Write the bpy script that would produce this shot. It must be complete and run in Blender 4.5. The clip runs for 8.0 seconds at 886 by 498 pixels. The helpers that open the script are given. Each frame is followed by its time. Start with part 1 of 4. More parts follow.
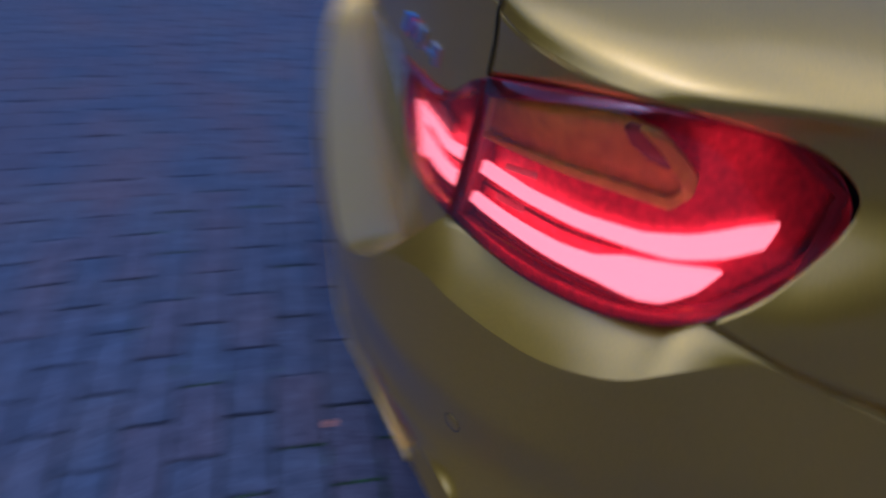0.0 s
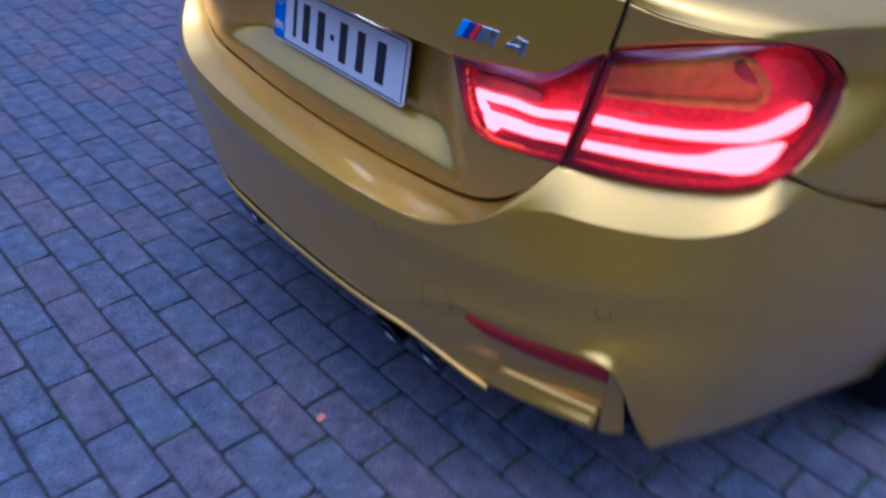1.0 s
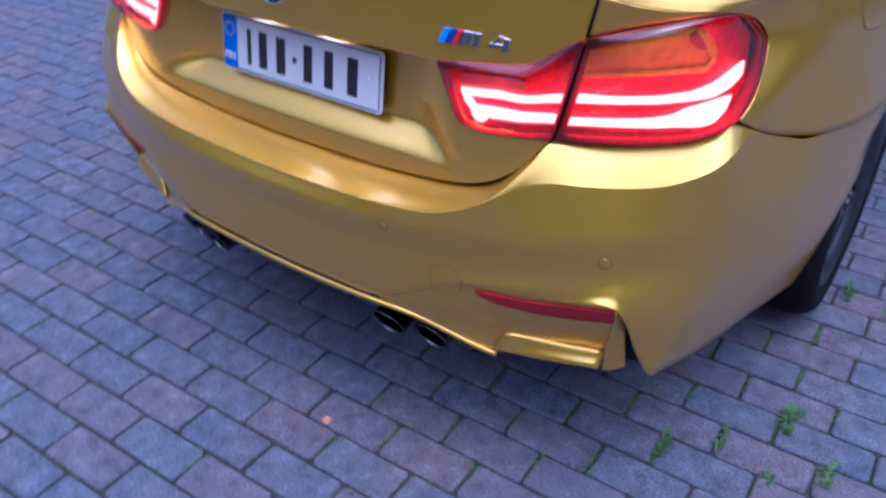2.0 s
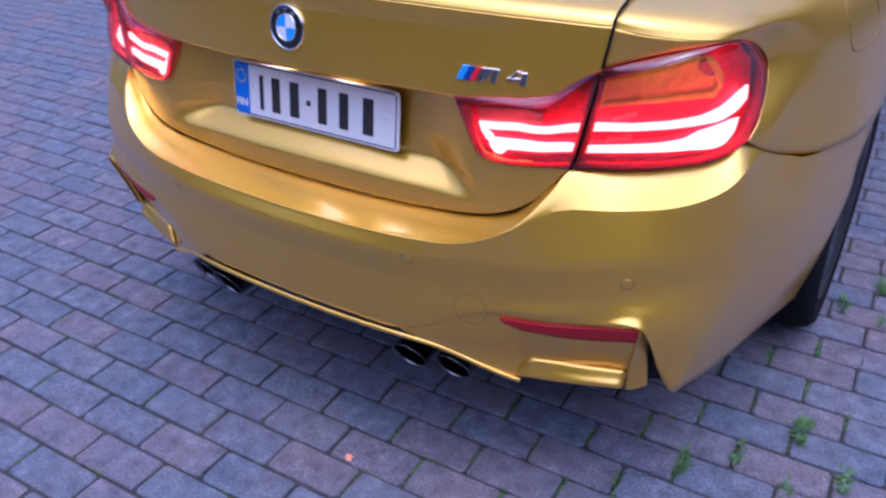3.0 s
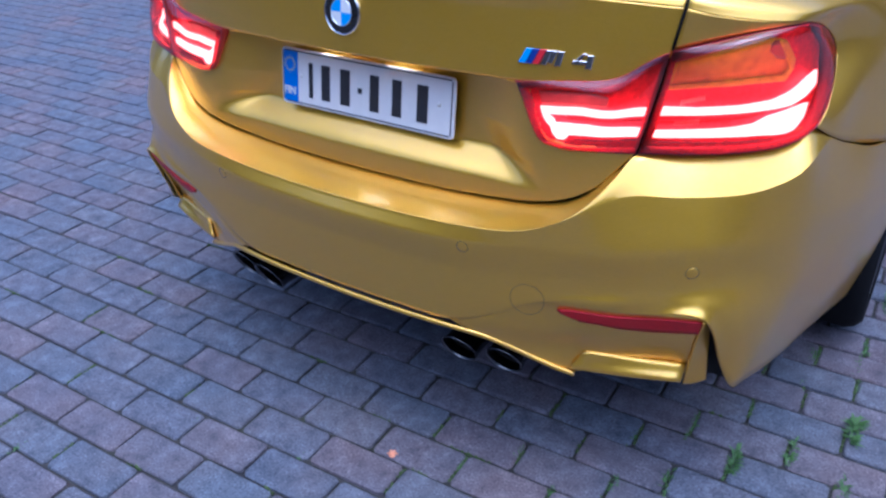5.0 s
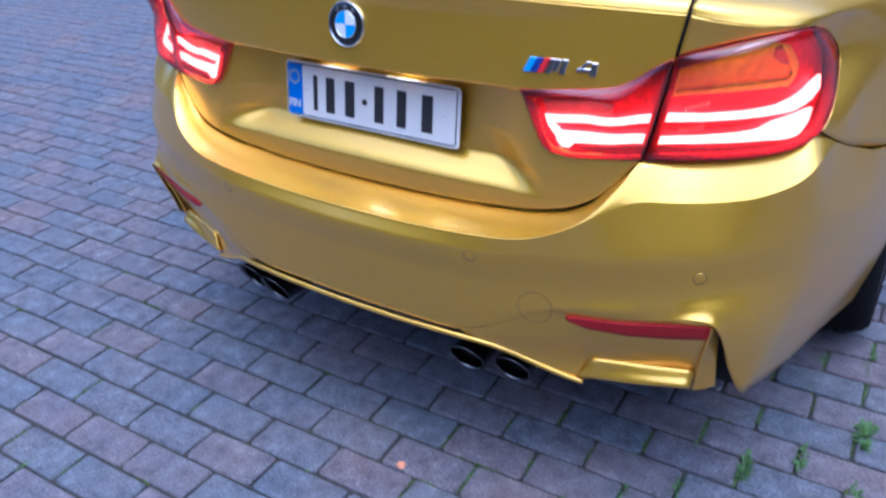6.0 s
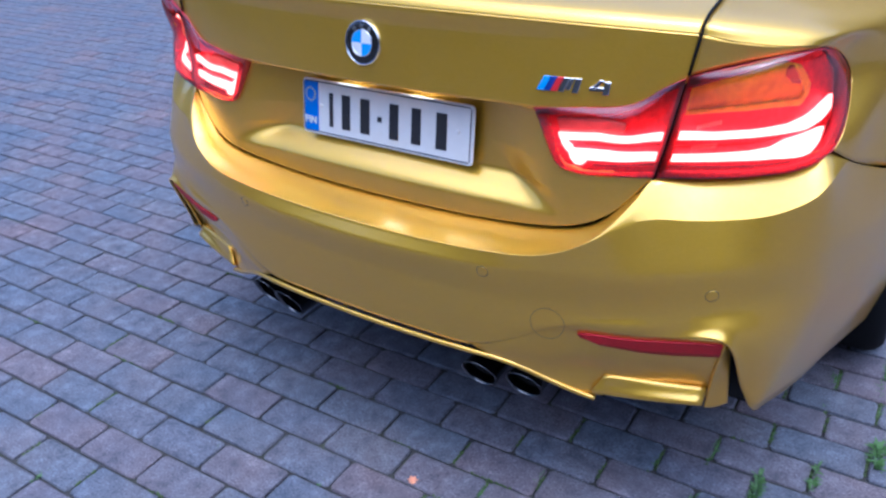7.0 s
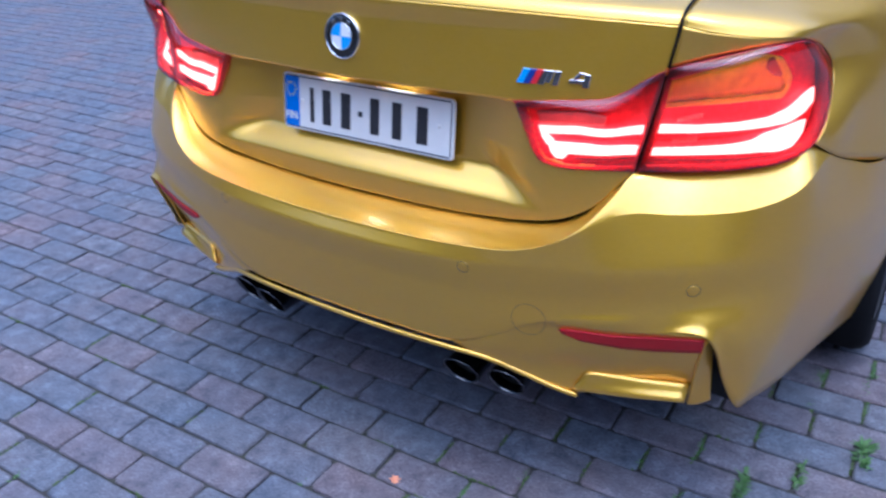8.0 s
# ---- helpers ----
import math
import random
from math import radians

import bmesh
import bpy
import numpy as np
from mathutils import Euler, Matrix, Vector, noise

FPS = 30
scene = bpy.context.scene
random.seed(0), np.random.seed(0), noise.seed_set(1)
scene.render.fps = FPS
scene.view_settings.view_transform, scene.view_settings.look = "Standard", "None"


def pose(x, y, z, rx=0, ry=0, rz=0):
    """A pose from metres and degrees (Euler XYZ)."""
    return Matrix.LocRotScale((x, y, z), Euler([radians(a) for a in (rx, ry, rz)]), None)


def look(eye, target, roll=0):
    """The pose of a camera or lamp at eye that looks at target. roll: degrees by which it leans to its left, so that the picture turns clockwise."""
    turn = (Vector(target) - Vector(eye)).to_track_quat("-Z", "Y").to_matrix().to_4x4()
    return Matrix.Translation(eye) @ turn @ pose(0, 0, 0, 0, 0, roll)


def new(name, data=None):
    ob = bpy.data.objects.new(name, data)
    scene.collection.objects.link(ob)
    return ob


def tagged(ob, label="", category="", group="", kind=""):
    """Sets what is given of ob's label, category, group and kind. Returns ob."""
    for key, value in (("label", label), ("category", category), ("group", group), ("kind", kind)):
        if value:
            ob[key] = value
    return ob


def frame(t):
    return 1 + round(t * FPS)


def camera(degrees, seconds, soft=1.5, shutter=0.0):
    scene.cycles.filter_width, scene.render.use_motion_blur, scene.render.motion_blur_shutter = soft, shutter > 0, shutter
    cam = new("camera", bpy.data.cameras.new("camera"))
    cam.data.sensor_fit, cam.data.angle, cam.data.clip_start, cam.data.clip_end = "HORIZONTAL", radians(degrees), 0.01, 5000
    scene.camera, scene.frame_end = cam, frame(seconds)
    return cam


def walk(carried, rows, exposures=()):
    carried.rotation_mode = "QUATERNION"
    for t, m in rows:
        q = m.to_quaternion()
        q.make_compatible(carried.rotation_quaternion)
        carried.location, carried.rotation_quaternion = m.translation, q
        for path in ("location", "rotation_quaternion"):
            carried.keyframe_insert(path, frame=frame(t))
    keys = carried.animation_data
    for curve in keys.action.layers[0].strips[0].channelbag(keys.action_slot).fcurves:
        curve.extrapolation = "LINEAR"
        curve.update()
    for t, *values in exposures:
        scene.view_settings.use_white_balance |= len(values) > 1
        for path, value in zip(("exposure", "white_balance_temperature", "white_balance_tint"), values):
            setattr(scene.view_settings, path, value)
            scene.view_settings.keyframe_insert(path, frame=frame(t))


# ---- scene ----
LENS = 58.24
cam = camera(LENS, 8.0, soft=2.5, shutter=0.9)
# seconds, eye x y z, yaw, pitch, roll
PATH = [
    (0.0, 1.329, -0.137, 1.264, 79.99, -34.85, 2.25),
    (0.1, 1.292, -0.232, 1.252, 70.60, -34.95, 4.70),
    (0.2, 1.276, -0.278, 1.246, 67.52, -34.69, 5.35),
    (0.5, 1.219, -0.493, 1.262, 59.44, -36.46, 4.40),
    (0.7, 1.222, -0.615, 1.308, 54.95, -36.10, 4.10),
    (1.0, 1.248, -0.815, 1.334, 47.54, -34.27, 3.26),
    (1.2, 1.259, -0.914, 1.369, 44.73, -35.24, 2.44),
    (2.3, 1.107, -1.136, 1.386, 32.83, -32.31, -0.29),
    (2.5, 1.096, -1.169, 1.391, 31.90, -31.55, -0.25),
    (3.0, 1.091, -1.171, 1.387, 32.86, -30.90, -1.45),
    (3.5, 1.076, -1.177, 1.383, 34.04, -31.10, -1.21),
    (4.0, 1.060, -1.171, 1.360, 34.97, -31.41, -1.77),
    (4.5, 1.027, -1.196, 1.350, 33.83, -30.53, -1.42),
    (5.8, 1.004, -1.227, 1.321, 33.05, -29.79, -1.44),
    (6.0, 1.004, -1.227, 1.334, 33.51, -29.20, -2.21),
    (6.5, 1.004, -1.244, 1.334, 33.59, -27.06, -1.57),
    (7.0, 1.007, -1.241, 1.339, 34.33, -27.96, -2.23),
    (7.5, 1.011, -1.240, 1.334, 34.98, -27.54, -2.82),
    (8.0, 1.025, -1.221, 1.316, 33.86, -27.69, -1.99),
]
EXPOSURES = [(0.0, -1.1, 3950, 25), (0.5, -1.15, 3950, 25), (1.0, -0.2, 4000, 25), (1.8, 0.45, 4250, 25), (2.5, 0.65, 4700, 33), (4.0, 0.62, 4650, 30), (4.5, 0.6, 4500, 21), (6.0, 0.9, 4600, 14), (8.0, 0.9, 4650, 13)]
walk(cam, [(t, pose(x, y, z, 90 + pitch, 0, yaw) @ pose(0, 0, 0, 0, 0, roll)) for t, x, y, z, yaw, pitch, roll in PATH], EXPOSURES)

# ---- sky and sun: dusk, open sky above, added unseen walls and hedge round the yard ----
world = bpy.data.worlds.new("dusk_sky")
scene.world = world
world.use_nodes = True
wn = world.node_tree.nodes
sky = wn.new("ShaderNodeTexSky")
sky.sky_type = "NISHITA"
sky.sun_disc = False
sky.sun_elevation = radians(77.8)
sky.sun_rotation = radians(133.0)
sky.altitude = 50
sky.dust_density = 5.0
world.node_tree.links.new(sky.outputs["Color"], wn["Background"].inputs["Color"])
wn["Background"].inputs["Strength"].default_value = 0.15
sun = new("sun", bpy.data.lights.new("sun", "SUN"))
sun.data.energy = 1.55
sun.data.angle = radians(98)
sun.data.color = (1.0, 0.93, 0.82)
sun.matrix_world = look((3.0, -2.8, 19), (0, 0, 0))


# ---- materials ----
def material(name):
    mat = bpy.data.materials.new(name)
    mat.use_nodes = True
    return mat, mat.node_tree.nodes, mat.node_tree.links, mat.node_tree.nodes["Principled BSDF"]


def setv(node, **values):
    for key, value in values.items():
        node.inputs[key.replace("_", " ")].default_value = value


def noise_node(nodes, links, scale, detail=4.0, rough=0.55, coords="Object"):
    tex = nodes.new("ShaderNodeTexNoise")
    tex.inputs["Scale"].default_value = scale
    tex.inputs["Detail"].default_value = detail
    tex.inputs["Roughness"].default_value = rough
    links.new(nodes.new("ShaderNodeTexCoord").outputs[coords], tex.inputs["Vector"])
    return tex


def ramp(nodes, links, source, stops):
    node = nodes.new("ShaderNodeValToRGB")
    while len(node.color_ramp.elements) < len(stops):
        node.color_ramp.elements.new(0.5)
    for element, (place, colour) in zip(node.color_ramp.elements, stops):
        element.position = place
        element.color = (*colour, 1)
    links.new(source, node.inputs["Fac"])
    return node


def bump(nodes, links, source, bsdf, strength, distance):
    node = nodes.new("ShaderNodeBump")
    node.inputs["Strength"].default_value = strength
    node.inputs["Distance"].default_value = distance
    links.new(source, node.inputs["Height"])
    links.new(node.outputs["Normal"], bsdf.inputs["Normal"])
    return node


def gold_paint():
    mat, n, l, b = material("gold_metallic_paint")
    flake = noise_node(n, l, 900, 2, 0.6)
    dirt = noise_node(n, l, 6, 6, 0.6)
    col = ramp(n, l, flake.outputs["Fac"], [(0.3, (0.70, 0.402, 0.016)), (0.7, (0.88, 0.518, 0.025))])
    film = noise_node(n, l, 22, 8, 0.7)
    spots = noise_node(n, l, 420, 1, 0.5)
    thin = ramp(n, l, film.outputs["Fac"], [(0.42, (0.0, 0.0, 0.0)), (0.80, (0.06, 0.06, 0.06))])
    fleck = ramp(n, l, spots.outputs["Fac"], [(0.74, (0.0, 0.0, 0.0)), (0.80, (0.12, 0.12, 0.12))])
    dust = n.new("ShaderNodeMath")
    dust.operation = "ADD"
    l.new(thin.outputs["Color"], dust.inputs[0])
    l.new(fleck.outputs["Color"], dust.inputs[1])
    dusty = n.new("ShaderNodeMixRGB")
    dusty.inputs["Color2"].default_value = (0.42, 0.36, 0.27, 1)
    l.new(dust.outputs[0], dusty.inputs["Fac"])
    l.new(col.outputs["Color"], dusty.inputs["Color1"])
    l.new(dusty.outputs["Color"], b.inputs["Base Color"])
    rough = ramp(n, l, dirt.outputs["Fac"], [(0.35, (0.38, 0.38, 0.38)), (0.75, (0.42, 0.42, 0.42))])
    l.new(rough.outputs["Color"], b.inputs["Roughness"])
    crough = ramp(n, l, dirt.outputs["Fac"], [(0.35, (0.17, 0.17, 0.17)), (0.8, (0.21, 0.21, 0.21))])
    l.new(crough.outputs["Color"], b.inputs["Coat Roughness"])
    setv(b, Metallic=0.87, Coat_Weight=1.0, Coat_IOR=1.72)
    return mat


def plain(name, colour, rough=0.5, metal=0.0, coat=0.0, vary=0.15, scale=40.0, relief=0.0, gloss=0.5):
    mat, n, l, b = material(name)
    tex = noise_node(n, l, scale)
    lo = tuple(c * (1 - vary) for c in colour)
    hi = tuple(min(1.0, c * (1 + vary)) for c in colour)
    col = ramp(n, l, tex.outputs["Fac"], [(0.3, lo), (0.7, hi)])
    l.new(col.outputs["Color"], b.inputs["Base Color"])
    setv(b, Roughness=rough, Metallic=metal, Coat_Weight=coat, Specular_IOR_Level=gloss)
    if relief:
        bump(n, l, tex.outputs["Fac"], b, 0.5, relief)
    return mat


def glowing(name, colour, strength):
    mat, n, l, b = material(name)
    setv(b, Base_Color=(*colour, 1), Roughness=0.3)
    b.inputs["Emission Color"].default_value = (*colour, 1)
    b.inputs["Emission Strength"].default_value = strength
    return mat


def tinted_glass(name, colour, ior=1.5, rough=0.02):
    """A thin tinted shell: what lies behind shows through the tint, and the outside mirrors the sky."""
    mat, n, l, b = material(name)
    n.remove(b)
    clear = n.new("ShaderNodeBsdfTransparent")
    clear.inputs["Color"].default_value = (*colour, 1)
    shine = n.new("ShaderNodeBsdfGlossy")
    shine.inputs["Roughness"].default_value = rough
    mix = n.new("ShaderNodeMixShader")
    fres = n.new("ShaderNodeFresnel")
    fres.inputs["IOR"].default_value = ior
    l.new(fres.outputs["Fac"], mix.inputs["Fac"])
    l.new(clear.outputs["BSDF"], mix.inputs[1])
    l.new(shine.outputs["BSDF"], mix.inputs[2])
    l.new(mix.outputs["Shader"], n["Material Output"].inputs["Surface"])
    return mat


def paver_stone():
    mat, n, l, b = material("concrete_paver")
    geo = n.new("ShaderNodeNewGeometry")
    obi = n.new("ShaderNodeObjectInfo")
    add = n.new("ShaderNodeMath")
    add.operation = "ADD"
    l.new(geo.outputs["Random Per Island"], add.inputs[0])
    l.new(obi.outputs["Random"], add.inputs[1])
    wrap = n.new("ShaderNodeMath")
    wrap.operation = "FRACT"
    l.new(add.outputs[0], wrap.inputs[0])
    tone = ramp(n, l, wrap.outputs[0], [(0.0, (0.090, 0.100, 0.126)), (0.25, (0.108, 0.113, 0.134)), (0.5, (0.100, 0.104, 0.128)), (0.7, (0.117, 0.107, 0.123)), (0.85, (0.114, 0.101, 0.117)), (1.0, (0.092, 0.102, 0.128))])
    coords = n.new("ShaderNodeNewGeometry").outputs["Position"]
    grain = n.new("ShaderNodeTexNoise")
    grain.inputs["Scale"].default_value = 200
    grain.inputs["Detail"].default_value = 6
    stain = n.new("ShaderNodeTexNoise")
    stain.inputs["Scale"].default_value = 22
    stain.inputs["Detail"].default_value = 7
    l.new(coords, grain.inputs["Vector"])
    l.new(coords, stain.inputs["Vector"])
    g = ramp(n, l, grain.outputs["Fac"], [(0.30, (0.50, 0.50, 0.53)), (0.46, (0.93, 0.93, 0.94)), (0.58, (1.05, 1.05, 1.05)), (0.70, (1.6, 1.57, 1.54))])
    s = ramp(n, l, stain.outputs["Fac"], [(0.28, (0.62, 0.63, 0.66)), (0.45, (0.96, 0.95, 0.95)), (0.56, (1.04, 1.05, 1.07)), (0.72, (1.42, 1.42, 1.42))])
    m1 = n.new("ShaderNodeMixRGB")
    m1.blend_type = "MULTIPLY"
    m1.inputs["Fac"].default_value = 1
    m2 = n.new("ShaderNodeMixRGB")
    m2.blend_type = "MULTIPLY"
    m2.inputs["Fac"].default_value = 1
    l.new(tone.outputs["Color"], m1.inputs["Color1"])
    l.new(g.outputs["Color"], m1.inputs["Color2"])
    l.new(m1.outputs["Color"], m2.inputs["Color1"])
    l.new(s.outputs["Color"], m2.inputs["Color2"])
    wash = n.new("ShaderNodeTexNoise")
    wash.inputs["Scale"].default_value = 3.2
    wash.inputs["Detail"].default_value = 5
    l.new(coords, wash.inputs["Vector"])
    w = ramp(n, l, wash.outputs["Fac"], [(0.36, (0.90, 0.97, 1.02)), (0.52, (1.03, 1.01, 1.0)), (0.66, (1.20, 1.06, 0.98))])
    m3 = n.new("ShaderNodeMixRGB")
    m3.blend_type = "MULTIPLY"
    m3.inputs["Fac"].default_value = 1
    l.new(m2.outputs["Color"], m3.inputs["Color1"])
    l.new(w.outputs["Color"], m3.inputs["Color2"])
    l.new(m3.outputs["Color"], b.inputs["Base Color"])
    setv(b, Roughness=0.85, Specular_IOR_Level=0.25)
    bump(n, l, grain.outputs["Fac"], b, 0.6, 0.002)
    return mat


def joint_soil():
    mat, n, l, b = material("joint_soil")
    tex = noise_node(n, l, 3, 8, 0.7)
    col = ramp(n, l, tex.outputs["Fac"], [(0.35, (0.024, 0.023, 0.027)), (0.55, (0.036, 0.034, 0.030)), (0.68, (0.046, 0.055, 0.022))])
    l.new(col.outputs["Color"], b.inputs["Base Color"])
    setv(b, Roughness=0.95)
    bump(n, l, noise_node(n, l, 200).outputs["Fac"], b, 0.8, 0.004)
    return mat


GOLD = gold_paint()
RUBBER = plain("tyre_rubber", (0.008, 0.008, 0.009), 0.85, relief=0.001, scale=120, gloss=0.12)
BLACK = plain("black_plastic", (0.014, 0.014, 0.016), 0.6, scale=200, relief=0.0006, gloss=0.25)
GLOSSBLACK = plain("black_gloss_trim", (0.012, 0.012, 0.013), 0.18, coat=0.3)
CHROME = plain("chrome", (0.78, 0.79, 0.8), 0.12, metal=1.0, vary=0.05)
DARKCHROME = plain("dark_chrome_pipe", (0.16, 0.16, 0.17), 0.22, metal=1.0, vary=0.2)
SOOT_SLOTDARK = plain("soot_and_slot_dark", (0.008, 0.008, 0.008), 0.9)
ALLOY = plain("dark_alloy", (0.09, 0.09, 0.095), 0.35, metal=0.9)
WHITE = plain("plate_white", (0.72, 0.71, 0.69), 0.35, vary=0.03)
BLUE = plain("badge_blue", (0.02, 0.16, 0.62), 0.3, vary=0.05)
SKYBLUE = plain("badge_light_blue", (0.06, 0.32, 0.75), 0.25, coat=0.5, vary=0.05)
NAVY = plain("badge_navy", (0.015, 0.04, 0.24), 0.3, vary=0.05)
REDSTRIPE = plain("badge_red", (0.6, 0.02, 0.03), 0.3, vary=0.05)
INK = plain("plate_ink", (0.02, 0.02, 0.023), 0.5)
YELLOW = plain("star_yellow", (0.75, 0.6, 0.05), 0.5)
REFLECTOR = plain("red_reflector", (0.46, 0.003, 0.008), 0.6, vary=0.25, scale=400)
LENSRED = tinted_glass("red_lens", (0.99, 0.84, 0.74), 1.85)
SEAM = plain("paint_seam", (0.16, 0.10, 0.02), 0.6)
LENSBACK = plain("lamp_red_reflector", (0.82, 0.006, 0.008), 0.35, metal=0.3, vary=0.25, scale=120)
LAMPDARK = plain("lamp_dark_red", (0.17, 0.006, 0.020), 0.3)
CLEARSTRIP = plain("pale_pink_strip", (0.55, 0.12, 0.14), 0.25)
PINKRIB = plain("pink_prism", (0.85, 0.25, 0.25), 0.3)
HOUSING = plain("lamp_housing_red", (0.34, 0.004, 0.008), 0.4)
AMBERDEEP = plain("amber_deep", (0.95, 0.54, 0.008), 0.45, vary=0.2, scale=60)
AMBERDARK = plain("amber_bulb", (0.30, 0.06, 0.006), 0.3, coat=0.5)
AMBER = plain("amber_reflector", (1.0, 0.74, 0.01), 0.4, metal=0.0, vary=0.25, scale=60)
BARLIT = glowing("lit_light_bar", (1.0, 0.19, 0.13), 5.0)
PLATELIT = glowing("plate_lamp_glass", (1.0, 0.86, 0.55), 14.0)
GLASS = plain("dark_window_glass", (0.015, 0.018, 0.02), 0.05, coat=1.0)
PAVER = paver_stone()
SOIL = joint_soil()
MOSS = plain("moss", (0.052, 0.080, 0.022), 0.95, vary=0.4, scale=90, relief=0.004)
GRASS = plain("grass_blade", (0.055, 0.120, 0.028), 0.6, vary=0.35, scale=30)
LEAF = plain("fallen_leaf", (0.62, 0.25, 0.13), 0.7, vary=0.2, scale=150)
UNSEENHEDGE = plain("unseen_hedge_green", (0.03, 0.045, 0.02), 0.9, vary=0.4, scale=8)
UNSEENWALL = plain("unseen_wall_brown", (0.13, 0.112, 0.095), 0.9, vary=0.12, scale=6)


# ---- mesh helpers ----
def spline_at(points, dense):
    """A natural cubic spline through points (N x 3), at about dense samples a segment."""
    pts = np.asarray(points, float)
    count = len(pts)
    if count == 2:
        return np.array([pts[0] + (pts[1] - pts[0]) * s for s in np.linspace(0, 1, dense + 1)])
    knots = np.concatenate([[0], np.cumsum(np.maximum(np.linalg.norm(np.diff(pts, axis=0), axis=1), 1e-4) ** 0.5)])
    return spline_eval(knots, pts, np.concatenate([np.linspace(knots[i], knots[i + 1], dense, endpoint=False) for i in range(count - 1)] + [[knots[-1]]]))


def spline_eval(knots, values, where):
    count = len(knots)
    h = np.diff(knots)
    a = np.eye(count)
    rhs = np.zeros_like(values)
    for i in range(1, count - 1):
        a[i, i - 1], a[i, i], a[i, i + 1] = h[i - 1], 2 * (h[i - 1] + h[i]), h[i]
        rhs[i] = 6 * ((values[i + 1] - values[i]) / h[i] - (values[i] - values[i - 1]) / h[i - 1])
    m = np.linalg.solve(a, rhs.reshape(count, -1)).reshape(values.shape)
    k = np.clip(np.searchsorted(knots, where, side="right") - 1, 0, count - 2)
    shape = (-1,) + (1,) * (values.ndim - 1)
    u = (where - knots[k]).reshape(shape)
    v = (knots[k + 1] - where).reshape(shape)
    hh = h[k].reshape(shape)
    return m[k] * v ** 3 / (6 * hh) + m[k + 1] * u ** 3 / (6 * hh) + (values[k] / hh - m[k] * hh / 6) * v + (values[k + 1] / hh - m[k + 1] * hh / 6) * u


def local_eval(knots, values, where):
    """Like spline_eval, but each slope comes from the two neighbours alone, so that a jump doesn't ring."""
    h = np.diff(knots)
    shape = (-1,) + (1,) * (values.ndim - 1)
    d = np.diff(values, axis=0) / h.reshape(shape)
    w = (h[:-1] / (h[:-1] + h[1:])).reshape(shape)
    m = np.concatenate([d[:1], (1 - w) * d[:-1] + w * d[1:], d[-1:]])
    k = np.clip(np.searchsorted(knots, where, side="right") - 1, 0, len(knots) - 2)
    hh = h[k].reshape(shape)
    s = (where - knots[k]).reshape(shape) / hh
    return (values[k] * (1 + 2 * s) * (1 - s) ** 2 + m[k] * hh * s * (1 - s) ** 2
            + values[k + 1] * s ** 2 * (3 - 2 * s) + m[k + 1] * hh * s ** 2 * (s - 1))


def net(rows, across=8, along=8, local=False):
    """A smooth sheet through a net of control points, rows x columns."""
    g = np.asarray(rows, float)

    def run(grid, dense):
        if len(grid) == 2:
            return np.array([grid[0] + (grid[1] - grid[0]) * s for s in np.linspace(0, 1, dense + 1)])
        gaps = np.linalg.norm(np.diff(grid, axis=0), axis=2).mean(axis=1)
        knots = np.concatenate([[0], np.cumsum(np.maximum(gaps, 1e-4) ** 0.6)])
        where = np.concatenate([np.linspace(knots[i], knots[i + 1], dense, endpoint=False) for i in range(len(grid) - 1)] + [[knots[-1]]])
        return local_eval(knots, grid, where) if local else spline_eval(knots, grid, where)
    g = run(g, along)
    return run(g.transpose(1, 0, 2), across).transpose(1, 0, 2)


def mirror_x(grid):
    return grid[:, ::-1] * np.array((-1, 1, 1))


def mirrored(grid):
    """A right half whose first column lies on x = 0, made whole."""
    return np.concatenate([mirror_x(grid[:, 1:]), grid], axis=1)


def sheet_mesh(name, grids, mat, thick=0.0):
    """One mesh from one or more sheets of points. Faces look to the right of the way along the rows."""
    verts, faces, base = [], [], 0
    for g in grids:
        r, c = g.shape[:2]
        verts += [tuple(p) for p in g.reshape(-1, 3)]
        for i in range(r - 1):
            for j in range(c - 1):
                q = base + i * c + j
                faces.append((q, q + c, q + c + 1, q + 1))
        base += r * c
    mesh = bpy.data.meshes.new(name)
    mesh.from_pydata(verts, [], faces)
    mesh.polygons.foreach_set("use_smooth", [True] * len(faces))
    mesh.materials.append(mat)
    mesh.update()
    return mesh


def put(name, mesh, parent=None, label="", thick=0.0):
    ob = new(name, mesh)
    ob.parent = parent
    if label:
        ob["label"] = label
    if thick:
        mod = ob.modifiers.new("thickness", "SOLIDIFY")
        mod.thickness = thick
        mod.offset = -1
    return ob


def sheet(name, grids, mat, parent=None, label="", thick=0.008):
    return put(name, sheet_mesh(name, grids, mat), parent, label, thick)


def part(name, bm, mat, parent=None, label="", smooth=False):
    mesh = bpy.data.meshes.new(name)
    bm.to_mesh(mesh)
    bm.free()
    mesh.materials.append(mat)
    if smooth:
        mesh.polygons.foreach_set("use_smooth", [True] * len(mesh.polygons))
    return put(name, mesh, parent, label)


def box_bm(size, m=Matrix(), bevel=0.0, segments=2):
    bm = bmesh.new()
    bmesh.ops.create_cube(bm, size=1, matrix=m @ Matrix.Diagonal((*size, 1)))
    if bevel:
        bmesh.ops.bevel(bm, geom=bm.edges[:], offset=bevel, segments=segments, affect="EDGES", profile=0.5)
    return bm


